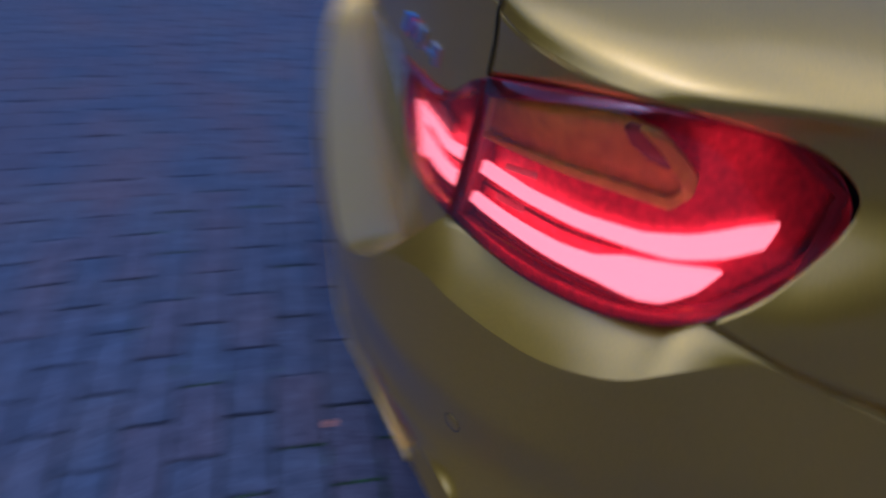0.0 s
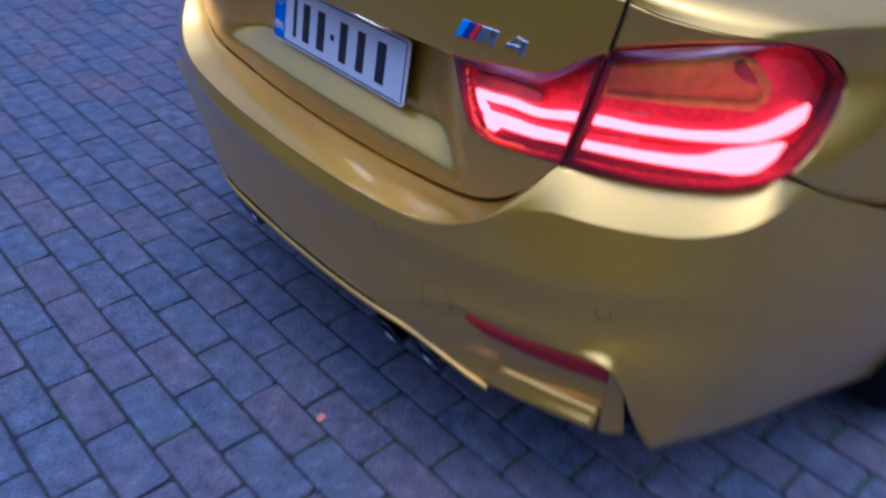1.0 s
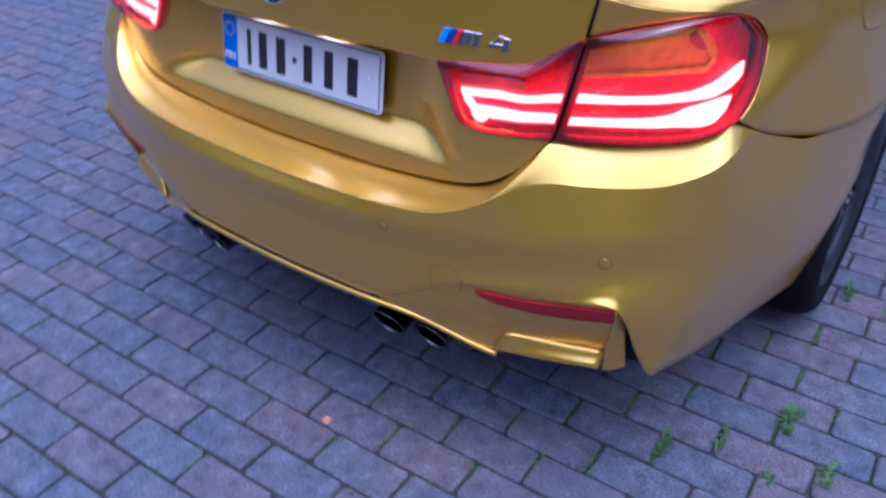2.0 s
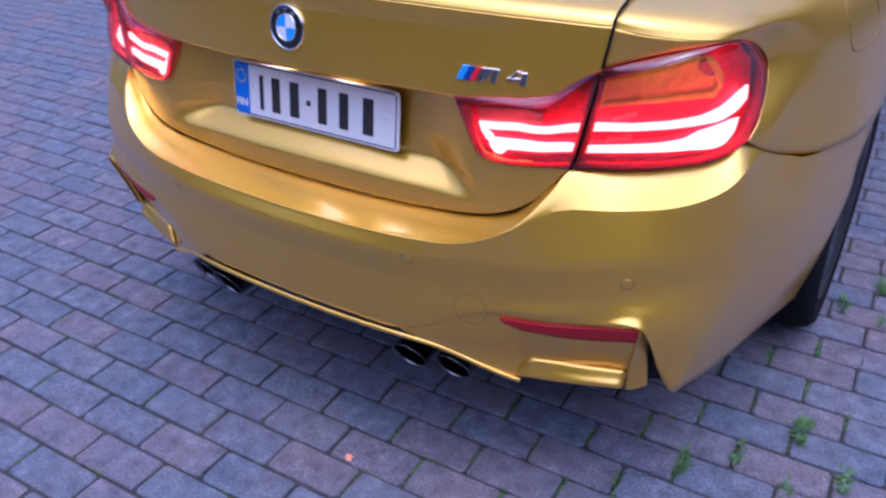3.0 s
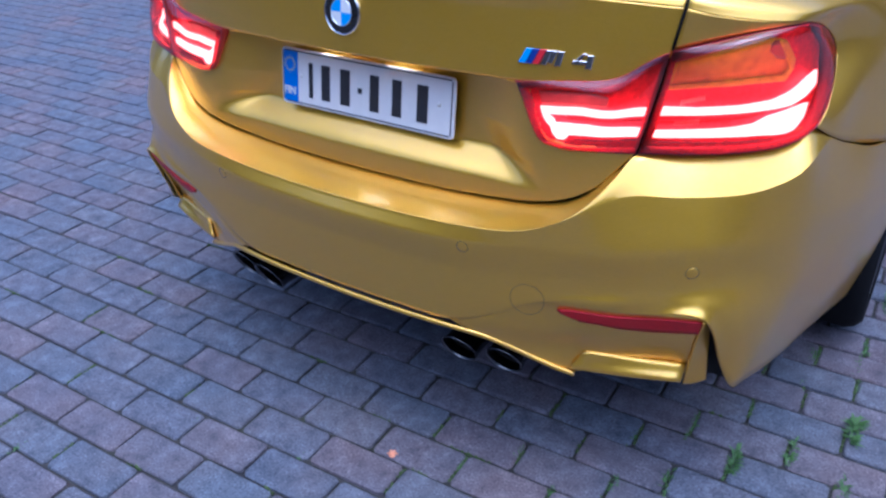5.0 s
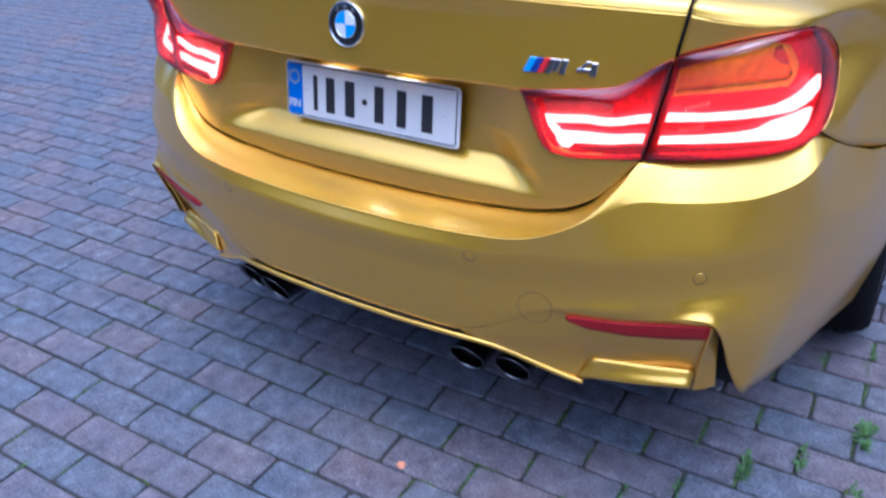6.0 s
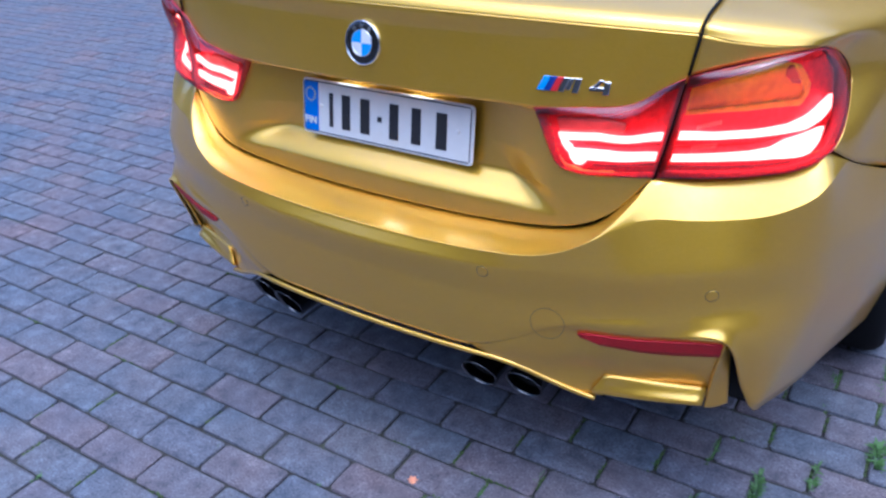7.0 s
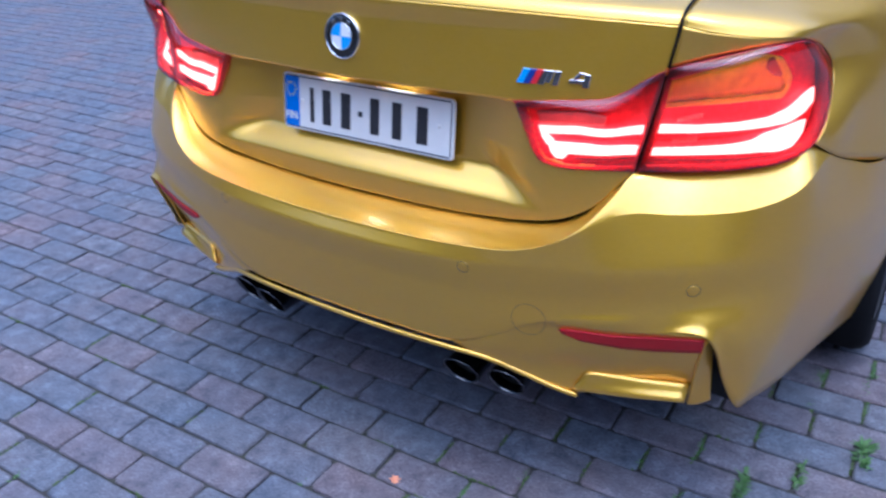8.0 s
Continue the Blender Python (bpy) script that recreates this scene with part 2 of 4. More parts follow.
def ring_bm(profile, segments=48, m=Matrix(), closed=False):
    """A turned shape: profile of (radius, height) round the local z axis."""
    bm = bmesh.new()
    loops = []
    for r, h in profile:
        loops.append([bm.verts.new(m @ Vector((r * math.cos(a), r * math.sin(a), h))) for a in (2 * math.pi * k / segments for k in range(segments))])
    pairs = list(zip(loops, loops[1:])) + ([(loops[-1], loops[0])] if closed else [])
    for a, b in pairs:
        for k in range(segments):
            j = (k + 1) % segments
            bm.faces.new((a[k], a[j], b[j], b[k]))
    return bm


def tube_bm(points, radius, sides=8):
    bm = bmesh.new()
    pts = [Vector(p) for p in points]
    loops = []
    for i, p in enumerate(pts):
        d = (pts[min(i + 1, len(pts) - 1)] - pts[max(i - 1, 0)]).normalized()
        a = d.cross(Vector((0, 0, 1)))
        a = a.normalized() if a.length > 1e-4 else Vector((1, 0, 0))
        b = d.cross(a)
        r = radius[i] if isinstance(radius, list) else radius
        loops.append([bm.verts.new(p + r * (a * math.cos(t) + b * math.sin(t))) for t in (2 * math.pi * k / sides for k in range(sides))])
    for u, v in zip(loops, loops[1:]):
        for k in range(sides):
            bm.faces.new((u[k], u[(k + 1) % sides], v[(k + 1) % sides], v[k]))
    bm.faces.new(loops[0][::-1])
    bm.faces.new(loops[-1])
    bmesh.ops.recalc_face_normals(bm, faces=bm.faces[:])
    return bm


def smooth_step(a, b, t):
    s = np.clip((t - a) / (b - a), 0, 1)
    return s * s * (3 - 2 * s)


def coons(top, right, bottom, left, nu, nv):
    """A sheet of (x, z) between four boundary lines: top and bottom run left to right, left and right run top to bottom."""
    def resample(line, k):
        line = spline_at(np.asarray(line, float), 12)
        d = np.concatenate([[0], np.cumsum(np.linalg.norm(np.diff(line, axis=0), axis=1))])
        s = np.linspace(0, d[-1], k)
        return np.stack([np.interp(s, d, line[:, i]) for i in range(line.shape[1])], axis=1)
    t, b = resample(top, nu), resample(bottom, nu)
    lft, rgt = resample(left, nv), resample(right, nv)
    u = np.linspace(0, 1, nu)[None, :, None]
    v = np.linspace(0, 1, nv)[:, None, None]
    return ((1 - v) * t[None] + v * b[None] + (1 - u) * lft[:, None] + u * rgt[:, None]
            - ((1 - u) * (1 - v) * t[0] + u * (1 - v) * t[-1] + (1 - u) * v * b[0] + u * v * b[-1]))


def sheet_normals(g):
    du = np.gradient(g, axis=1)
    dv = np.gradient(g, axis=0)
    n = np.cross(dv, du)
    return n / np.maximum(np.linalg.norm(n, axis=2, keepdims=True), 1e-9)


def on_sheet(g, n, u, v, depth):
    """Points at the parameters u, v of a sheet, depth metres below it."""
    r, c = g.shape[:2]
    a, b = np.clip(v, 0, 1) * (r - 1), np.clip(u, 0, 1) * (c - 1)
    i, j = np.minimum(a.astype(int), r - 2), np.minimum(b.astype(int), c - 2)
    s, t = (a - i)[..., None], (b - j)[..., None]
    def mix(f):
        return (1 - s) * ((1 - t) * f[i, j] + t * f[i, j + 1]) + s * ((1 - t) * f[i + 1, j] + t * f[i + 1, j + 1])
    return mix(g) - depth * mix(n)


def strip(g, n, us, upper, lower, depth, nu=44, nv=5):
    u = np.linspace(us[0], us[-1], nu)
    vu, vl = np.interp(u, us, upper), np.interp(u, us, lower)
    w = np.linspace(0, 1, nv)[:, None]
    v = vu[None] * (1 - w) + vl[None] * w
    return on_sheet(g, n, np.broadcast_to(u[None], v.shape), v, depth)


# ---- ground ----
ground = tagged(part("ground", box_bm((600, 600, 0.3), Matrix.Translation((0, 0, -0.1585))), SOIL), "dark mossy soil bed under the paved yard", "ground", kind="structure")


# ---- the car ----
car = tagged(new("car"), "gold metallic coupe with lit red tail lamps parked on grey pavers", "car")
car.matrix_basis = pose(0.021, 0, 0, 0, 0, -0.7)

# plan of the skin at tail-lamp height: x, y
PLAN = np.array([(0, -0.0403), (0.2113, -0.0363), (0.3644, -0.0273), (0.4646, -0.0175), (0.5644, 0.0008), (0.6136, 0.0137), (0.6624, 0.031), (0.7111, 0.0563), (0.7606, 0.0897), (0.7905, 0.1233)])


def plan_y(x, z):
    return spline_eval(PLAN[:, 0], PLAN[:, 1], np.abs(np.asarray(x, float)).ravel()).reshape(np.shape(x)) + 0.11 * (z - 0.797)


def lid_y(x, z):
    """The trunk lid's skin: a bowed upper face, a hollow for the plate, a bright chamfer and a lip below it."""
    y = plan_y(x, z)
    w = np.clip(1 - (x / 0.535) ** 2, 0, 1) ** 1.2
    above = smooth_step(0.884, 0.900, z)
    y = y - 0.020 * w * above - 0.010 * w * smooth_step(1.013, 1.047, z)
    reach = np.interp(z, [0.69, 0.75, 0.895], [0.455, 0.405, 0.390])
    soft = np.interp(z, [0.69, 0.75, 0.80], [0.09, 0.12, 0.16])
    side = 1 - smooth_step(0, 1, (np.abs(x) - reach + soft) / soft)
    y = y + 0.040 * side * (1 - above) * smooth_step(0.694, 0.750, z)
    return y + 0.018 * (1 - smooth_step(0.28, 0.50, np.abs(x))) * (1 - above)


LID_RIGHT = [(0.6246, 1.0353), (0.6209, 1.002), (0.6143, 0.9685), (0.6015, 0.8985), (0.5889, 0.8295), (0.5813, 0.8), (0.5635, 0.7744), (0.5378, 0.7413), (0.5144, 0.7209), (0.4891, 0.7045)]
LID_BOTTOM = [(0, 0.6564), (0.1557, 0.6576), (0.3075, 0.6634), (0.4075, 0.6777), (0.4581, 0.6913), (0.4891, 0.7045)]


# outlines of the two lenses of a tail lamp
INNER = dict(
    top=[(0.3624, -0.0188, 0.8958), (0.4185, -0.0143, 0.9032), (0.4709, -0.0059, 0.9092), (0.5181, 0.0046, 0.915), (0.5437, 0.0115, 0.9245), (0.5606, 0.0155, 0.9355), (0.5845, 0.0217, 0.9528), (0.6118, 0.0273, 0.9674)],
    right=[(0.6118, 0.0273, 0.9674), (0.5964, 0.0199, 0.8786), (0.5812, 0.0052, 0.7961)],
    bottom=[(0.4243, -0.0219, 0.7922), (0.4612, -0.0189, 0.7877), (0.5143, -0.0095, 0.791), (0.5812, 0.0052, 0.7961)],
    left=[(0.3624, -0.0188, 0.8958), (0.3765, -0.02, 0.8646), (0.3894, -0.0211, 0.8372), (0.4107, -0.0225, 0.8005), (0.4243, -0.0219, 0.7922)])
OUTER = dict(
    top=[(0.6162, 0.0299, 0.97), (0.6784, 0.0524, 0.9889), (0.7147, 0.072, 0.9991), (0.7496, 0.0988, 1.0066), (0.7825, 0.1467, 1.0076)],
    right=[(0.7825, 0.1467, 1.0076), (0.7887, 0.2065, 0.9973), (0.7976, 0.2644, 0.9716), (0.8126, 0.2976, 0.9303), (0.8232, 0.273, 0.8869), (0.8269, 0.2314, 0.8542), (0.8238, 0.1911, 0.8324)],
    bottom=[(0.5851, 0.0073, 0.7965), (0.643, 0.027, 0.8004), (0.7045, 0.0535, 0.8048), (0.743, 0.0792, 0.8072), (0.7809, 0.1134, 0.8105), (0.8076, 0.1541, 0.8174), (0.8238, 0.1911, 0.8324)],
    left=[(0.6162, 0.0299, 0.97), (0.6003, 0.0219, 0.8786), (0.5851, 0.0073, 0.7965)])


def in_lamp(x, z):
    """Whether a point of the lid lies in the opening for the inner tail lamp."""
    top = np.array(INNER["top"])
    low = np.array(INNER["left"] + INNER["bottom"][1:])
    return x > top[0, 0] + 0.012 and np.interp(x, low[:, 0], low[:, 2]) + 0.007 < z < np.interp(x, top[:, 0], top[:, 2]) - 0.007


def build_lid():
    face2 = coons([(0, 1.053), (0.2, 1.051), (0.41, 1.045), LID_RIGHT[0]], LID_RIGHT, LID_BOTTOM, [(0, 1.053), (0, 0.915), (0, 0.765), LID_BOTTOM[0]], 90, 150)
    x, z = face2[:, :, 0], face2[:, :, 1]
    face = np.stack([x, lid_y(x, z), z], axis=2)
    lip = face[0]
    deck = [lip]
    for dy, dz in ((0.008, 0.013), (0.026, 0.021), (0.06, 0.027), (0.15, 0.04), (0.35, 0.06), (0.60, 0.075)):
        row = lip.copy()
        row[:, 1] += dy
        row[:, 2] += dz
        row[:, 0] *= np.interp(dy, [0, 0.01, 0.145, 0.36, 0.585], [1, 0.9985, 0.978, 0.941, 0.905])
        deck.append(row)
    deck = net(np.array(deck), 1, 5)
    mesh = sheet_mesh("trunk_lid", [mirrored(face), mirrored(deck)[::-1]], GOLD)
    bm = bmesh.new()
    bm.from_mesh(mesh)
    gone = [f for f in bm.faces if in_lamp(abs(f.calc_center_median().x), f.calc_center_median().z) and f.calc_center_median().y < 0.05]
    bmesh.ops.delete(bm, geom=gone, context="FACES")
    bm.to_mesh(mesh)
    bm.free()
    return put("trunk_lid", mesh, car, "", 0.010)


lid = build_lid()

# bumper skin, right half: shelf under the lid, shoulder line, fullest line, lower edge
SHELF = [(0, -0.0206, 0.6514), (0.1545, -0.0193, 0.6526), (0.3066, -0.0196, 0.6584), (0.4169, -0.0214, 0.6734), (0.4936, -0.0152, 0.7004), (0.5559, -0.0024, 0.7625), (0.58, 0.0041, 0.7912)]
BT = [(0.0, -0.1274, 0.6331), (0.157, -0.125, 0.6344), (0.3087, -0.1188, 0.642), (0.4273, -0.1071, 0.6578), (0.5132, -0.0798, 0.6981), (0.5612, -0.0340, 0.7570), (0.5832, 0.0036, 0.7951), (0.6314, 0.0443, 0.8004), (0.689, 0.0751, 0.8042), (0.7404, 0.1125, 0.8075), (0.7838, 0.1658, 0.8168), (0.8101, 0.194, 0.8285), (0.8438, 0.2423, 0.7977), (0.873, 0.3331, 0.7598), (0.9206, 0.4622, 0.7284), (0.974, 0.86, 0.7122)]
BF = [(0, -0.1334, 0.5321), (0.1542, -0.1309, 0.5318), (0.3047, -0.123, 0.5343), (0.4358, -0.1013, 0.5395), (0.5217, -0.0759, 0.552), (0.585, -0.0576, 0.5666), (0.6166, -0.0479, 0.5739), (0.671, -0.0265, 0.5858), (0.7296, 0.0054, 0.5944), (0.7892, 0.0597, 0.5909), (0.8345, 0.1358, 0.5814), (0.8534, 0.1802, 0.5774), (0.8691, 0.2455, 0.5739), (0.8962, 0.3396, 0.5656), (0.9293, 0.4656, 0.5568), (0.9675, 0.737, 0.5440)]
B5 = [(0, -0.1288, 0.4715), (0.1523, -0.1263, 0.4713), (0.293, -0.119, 0.4717), (0.4155, -0.1024, 0.4987), (0.4916, -0.0864, 0.521), (0.5585, -0.0694, 0.5292), (0.5954, -0.0597, 0.5317), (0.6569, -0.0350, 0.5396), (0.7371, -0.0020, 0.5480), (0.7911, 0.041, 0.5009), (0.8234, 0.109, 0.4647), (0.8398, 0.1641, 0.4531), (0.8542, 0.2367, 0.4379), (0.8777, 0.3405, 0.4208), (0.9098, 0.4668, 0.4113), (0.9475, 0.683, 0.4000)]
B6 = [(0, -0.1251, 0.4128), (0.1504, -0.1226, 0.4138), (0.2815, -0.1155, 0.4175), (0.3732, -0.1043, 0.4563), (0.4522, -0.0911, 0.5014), (0.5264, -0.0729, 0.5077), (0.5684, -0.0624, 0.5088), (0.6407, -0.041, 0.514), (0.7452, -0.0132, 0.5232), (0.7729, 0.0462, 0.3967), (0.7937, 0.0787, 0.3331), (0.8072, 0.1278, 0.322), (0.8223, 0.2125, 0.2987), (0.8405, 0.3299, 0.2719), (0.865, 0.4674, 0.2581), (0.9130, 0.668, 0.2521)]


# sharp crease round the bumper: the shelf's front edge, then well below the tail lamps
CREASE = [(0, -0.1304, 0.6301), (0.157, -0.128, 0.6314), (0.3087, -0.1218, 0.639), (0.4273, -0.1101, 0.6548), (0.5145, -0.0815, 0.693), (0.56, -0.0535, 0.726), (0.604, -0.0285, 0.7375), (0.652, -0.007, 0.737), (0.715, 0.03, 0.7378), (0.77, 0.072, 0.7425), (0.818, 0.122, 0.761), (0.838, 0.166, 0.785), (0.8455, 0.2385, 0.7935), (0.8745, 0.3325, 0.7562), (0.9220, 0.4618, 0.7250), (0.9750, 0.860, 0.7087)]


def faired(line, rounds):
    """A line of points evened out along its length, its ends kept."""
    g = np.array(line, float)
    for _ in range(rounds):
        g[1:-1] += 0.5 * (0.5 * (g[:-2] + g[2:]) - g[1:-1])
    return g


def along(line, rounds=0):
    """A line of the bumper's skin, eight points to each stretch between its control points."""
    g = np.array(line, float)
    fine = local_eval(np.arange(len(g), dtype=float), g, np.linspace(0, len(g) - 1, 8 * (len(g) - 1) + 1))
    return faired(fine, rounds)


def bumper_face():
    """From the crease out and down to the fullest line, then in and down to the lower edge."""
    c, f, b5, b6 = along(CREASE, 6), along(BF, 60), along(B5, 10), along(B6)
    rows = [c]
    turn = 0.25 + 0.35 * smooth_step(0.42, 0.60, c[:, 0])
    swell = 0.011 * (1 - smooth_step(0.50, 0.68, c[:, 0]))
    for k in (0.08, 0.16, 0.25, 0.33, 0.42, 0.50, 0.57, 0.63, 0.70, 0.80, 0.90):
        fall = smooth_step(turn, 1.0, np.full(len(c), k))
        out = 1.10 - 1.10 * 0.04 / turn * np.log1p(np.exp((turn - k) / 0.04)) - 0.10 * fall
        row = c + (f - c) * np.stack([out, out, np.full(len(c), k)], axis=1)
        row[:, 1] -= swell * np.minimum(k / turn, 1) * (1 - fall)
        rows.append(row)
    g = np.array(rows + [f, b5, b6])
    gaps = np.linalg.norm(np.diff(g, axis=0), axis=2).mean(axis=1)
    knots = np.concatenate([[0], np.cumsum(gaps)])
    where = np.concatenate([np.linspace(a, b, max(2, round((b - a) / 0.012)), endpoint=False) for a, b in zip(knots, knots[1:])] + [[knots[-1]]])
    return local_eval(knots, g, where)


def build_bumper():
    """Shelf under the lid, band under the lamps and face, joined; the edge is rolled in the middle and sharp under the lamps."""
    t, c = along(BT, 2), along(CREASE, 6)
    back = along(SHELF)
    front = t[:len(back)]
    crown = 0.038 * np.linalg.norm(front - back, axis=1)[:, None] * np.array((0, 0, 1.0))
    shelf = np.array([back + (front - back) * k + crown * math.sin(math.pi * k) for k in np.linspace(0, 1, 9)])
    band = np.array([t + (c - t) * k + 0.0012 * math.sin(math.pi * k) * np.array((0.4, -0.6, 0.7)) for k in np.linspace(0, 1, 6)])
    mesh = sheet_mesh("rear_bumper", [mirrored(shelf), mirrored(band), mirrored(bumper_face())], GOLD)
    bm = bmesh.new()
    bm.from_mesh(mesh)
    bmesh.ops.remove_doubles(bm, verts=bm.verts[:], dist=0.00005)

    def key(p):
        return (round(abs(p[0]), 3), round(p[1], 3), round(p[2], 3))
    sharp = {key(p) for p in c if 0.57 < p[0] < 0.845} | {key(p) for p in front if p[0] > 0.50}
    for e in bm.edges:
        if all(key(v.co) in sharp for v in e.verts):
            e.smooth = False
    bm.to_mesh(mesh)
    bm.free()
    put("rear_bumper", mesh, car, "", 0.004)


build_bumper()

# hollow below the reflector, flowing in from the diffuser's edge
W0 = [(0.2815, -0.1155, 0.4175), (0.3732, -0.1043, 0.4563), (0.4522, -0.0911, 0.5014), (0.5684, -0.0624, 0.5088), (0.6556, -0.0347, 0.5148), (0.745, -0.0071, 0.5212)]
W1 = [(0.2912, -0.1135, 0.4118), (0.3821, -0.1003, 0.4405), (0.466, -0.0815, 0.4889), (0.571, -0.0545, 0.4978), (0.658, -0.0265, 0.5042), (0.7445, 0.0, 0.5108)]
W2 = [(0.3105, -0.1094, 0.4043), (0.4003, -0.085, 0.4076), (0.492, -0.06, 0.434), (0.583, -0.027, 0.4394), (0.661, 0.004, 0.4358), (0.731, 0.026, 0.4417)]
W3 = [(0.3342, -0.0998, 0.3938), (0.419, -0.07, 0.3769), (0.5, -0.034, 0.385), (0.59, -0.001, 0.385), (0.664, 0.03, 0.383), (0.722, 0.046, 0.385)]
W4 = [(0.3577, -0.0891, 0.3806), (0.431, -0.0615, 0.3515), (0.510, -0.028, 0.3235), (0.595, 0.02, 0.338), (0.668, 0.052, 0.338), (0.714, 0.066, 0.338)]


def build_intake(side):
    turn = mirror_x if side < 0 else (lambda g: g)
    holder = new("bumper_intake")
    holder.parent = car
    sheet("intake_panel", [turn(net([W0, W1, W2, W3, W4], 6, 6))], GOLD, holder, "", 0.006)
    fin = [[(0.533, 0.004, 0.372), (0.625, 0.036, 0.368), (0.711, 0.062, 0.369)], [(0.5315, -0.022, 0.3775), (0.624, 0.014, 0.375), (0.711, 0.043, 0.3765)], [(0.521, -0.030, 0.357), (0.619, 0.002, 0.358), (0.712, 0.033, 0.362)], [(0.5115, -0.036, 0.3387), (0.613, -0.008, 0.3426), (0.7115, 0.023, 0.3495)], [(0.512, -0.034, 0.333), (0.613, -0.006, 0.337), (0.711, 0.025, 0.344)], [(0.517, -0.010, 0.328), (0.613, 0.024, 0.332), (0.708, 0.050, 0.338)]]
    sheet("winglet", [turn(net(fin, 6, 4, True))], GOLD, holder, "", 0.006)
    blade = [[(0.7433, -0.0052, 0.5115), (0.7462, 0.0025, 0.5097), (0.7479, 0.0168, 0.5032)], [(0.7265, 0.0203, 0.4316), (0.7348, 0.029, 0.4345), (0.7468, 0.0432, 0.4392)], [(0.715, 0.0389, 0.3535), (0.7278, 0.0478, 0.3544), (0.7479, 0.0609, 0.364)], [(0.7114, 0.0445, 0.3272), (0.7265, 0.0526, 0.3284), (0.7489, 0.065, 0.3404)]]
    sheet("vent_blade", [turn(net(blade, 6, 6))], GOLD, holder, "", 0.006)
    # solid box whose black stands in for the shade inside the air slot
    slot = box_bm((0.085, 0.02, 0.165), pose(side * 0.752, 0.112, 0.415, 0, 0, side * 25))
    part("vent_slot_dark", slot, SOOT_SLOTDARK, holder, "black box standing in for the shaded inside of the air slot")
    g = net([W0, W1, W2, W3, W4], 10, 10)
    us, up, lo = np.array([0.45, 0.50, 0.65, 0.80, 0.985]), np.array([0.255, 0.235, 0.225, 0.215, 0.200]), np.array([0.300, 0.375, 0.400, 0.395, 0.380])
    sheet("reflector", [turn(strip(g, sheet_normals(g), us, up, lo, -0.004, 30, 6))], REFLECTOR, holder, "narrow red reflector strip", 0.005)


build_intake(1)
build_intake(-1)


def build_lower_rear():
    """The lower bead of the bumper, the black diffuser and the tow-hook cover."""
    half = spline_at([(0, -0.124, 0.3966), (0.15, -0.1215, 0.3976), (0.281, -0.1121, 0.3982), (0.358, -0.0903, 0.3847), (0.424, -0.0636, 0.355), (0.480, -0.0430, 0.3315), (0.516, -0.0290, 0.3195)], 8)
    line = np.concatenate([half[:0:-1] * (-1, 1, 1), half])
    part("lower_lip", tube_bm(line, 0.0058, 10), GOLD, car, smooth=True)
    rows = [[(0, -0.111, 0.4058), (0.2, -0.1068, 0.4085), (0.3575, -0.0797, 0.3859), (0.4743, -0.012, 0.342), (0.67, 0.0924, 0.3376), (0.73, 0.16, 0.335)],
            [(0, -0.0655, 0.3704), (0.198, -0.0632, 0.3701), (0.3564, -0.0408, 0.352), (0.4754, 0.0159, 0.328), (0.67, 0.1207, 0.3176), (0.73, 0.19, 0.315)],
            [(0, 0.04, 0.30), (0.2, 0.04, 0.30), (0.36, 0.05, 0.285), (0.48, 0.09, 0.275), (0.68, 0.19, 0.265), (0.74, 0.24, 0.265)],
            [(0, 0.40, 0.18), (0.2, 0.40, 0.18), (0.36, 0.40, 0.18), (0.48, 0.40, 0.18), (0.68, 0.41, 0.18), (0.76, 0.44, 0.18)]]
    sheet("diffuser", [mirrored(net(rows, 4, 4))], BLACK, car, "black plastic diffuser", 0.006)


build_lower_rear()


def exhaust(x, y, z):
    """A round tailpipe, cut at a slant so that its top reaches further back."""
    slant = Matrix(((1, 0, 0, 0), (0, 1, 0, 0), (0, 0.5, 1, 0), (0, 0, 0, 1)))
    m = Matrix.Translation((x, y, z)) @ pose(0, 0, 0, 0, 0, math.copysign(3, x)) @ pose(0, 0, 0, 90, 0, 0) @ slant
    holder = new("exhaust_pipe")
    holder.parent = car
    part("pipe", ring_bm([(0.037, -0.24), (0.0385, -0.02), (0.0405, -0.004), (0.0415, 0.0), (0.0408, 0.003), (0.0385, 0.002), (0.0375, -0.006), (0.037, -0.03)], 48, m), DARKCHROME, holder, "dark chrome tailpipe", True)
    part("pipe_bore", ring_bm([(0.0369, -0.028), (0.036, -0.13), (0.001, -0.14)], 40, m), SOOT_SLOTDARK, holder, "sooty black bore", True)


for ex, ey, ez in ((0.274, -0.076, 0.316), (0.370, -0.055, 0.311), (-0.274, -0.076, 0.316), (-0.370, -0.055, 0.311)):
    exhaust(ex, ey, ez)

# ---- quarter panels ----
Q_DECK_SEAM = [(0.6286, 0.0325, 1.0374), (0.6287, 0.042, 1.0537), (0.616, 0.1772, 1.0715), (0.5928, 0.3922, 1.0881), (0.5703, 0.6173, 1.1014), (0.6459, 0.963, 1.079), (0.76, 1.3, 1.03)]
Q_DECK = [(0.6766, 0.0467, 1.0282), (0.6785, 0.0603, 1.0463), (0.6798, 0.1892, 1.0627), (0.6679, 0.3939, 1.0778), (0.6566, 0.6202, 1.0878), (0.7056, 0.966, 1.0639), (0.785, 1.3, 1.024)]
Q_DECK_EDGE = [(0.7423, 0.0878, 1.019), (0.7459, 0.1076, 1.0344), (0.7546, 0.2129, 1.0469), (0.7545, 0.3967, 1.057), (0.7513, 0.6245, 1.0639), (0.7752, 0.97, 1.0456), (0.815, 1.3, 1.017)]
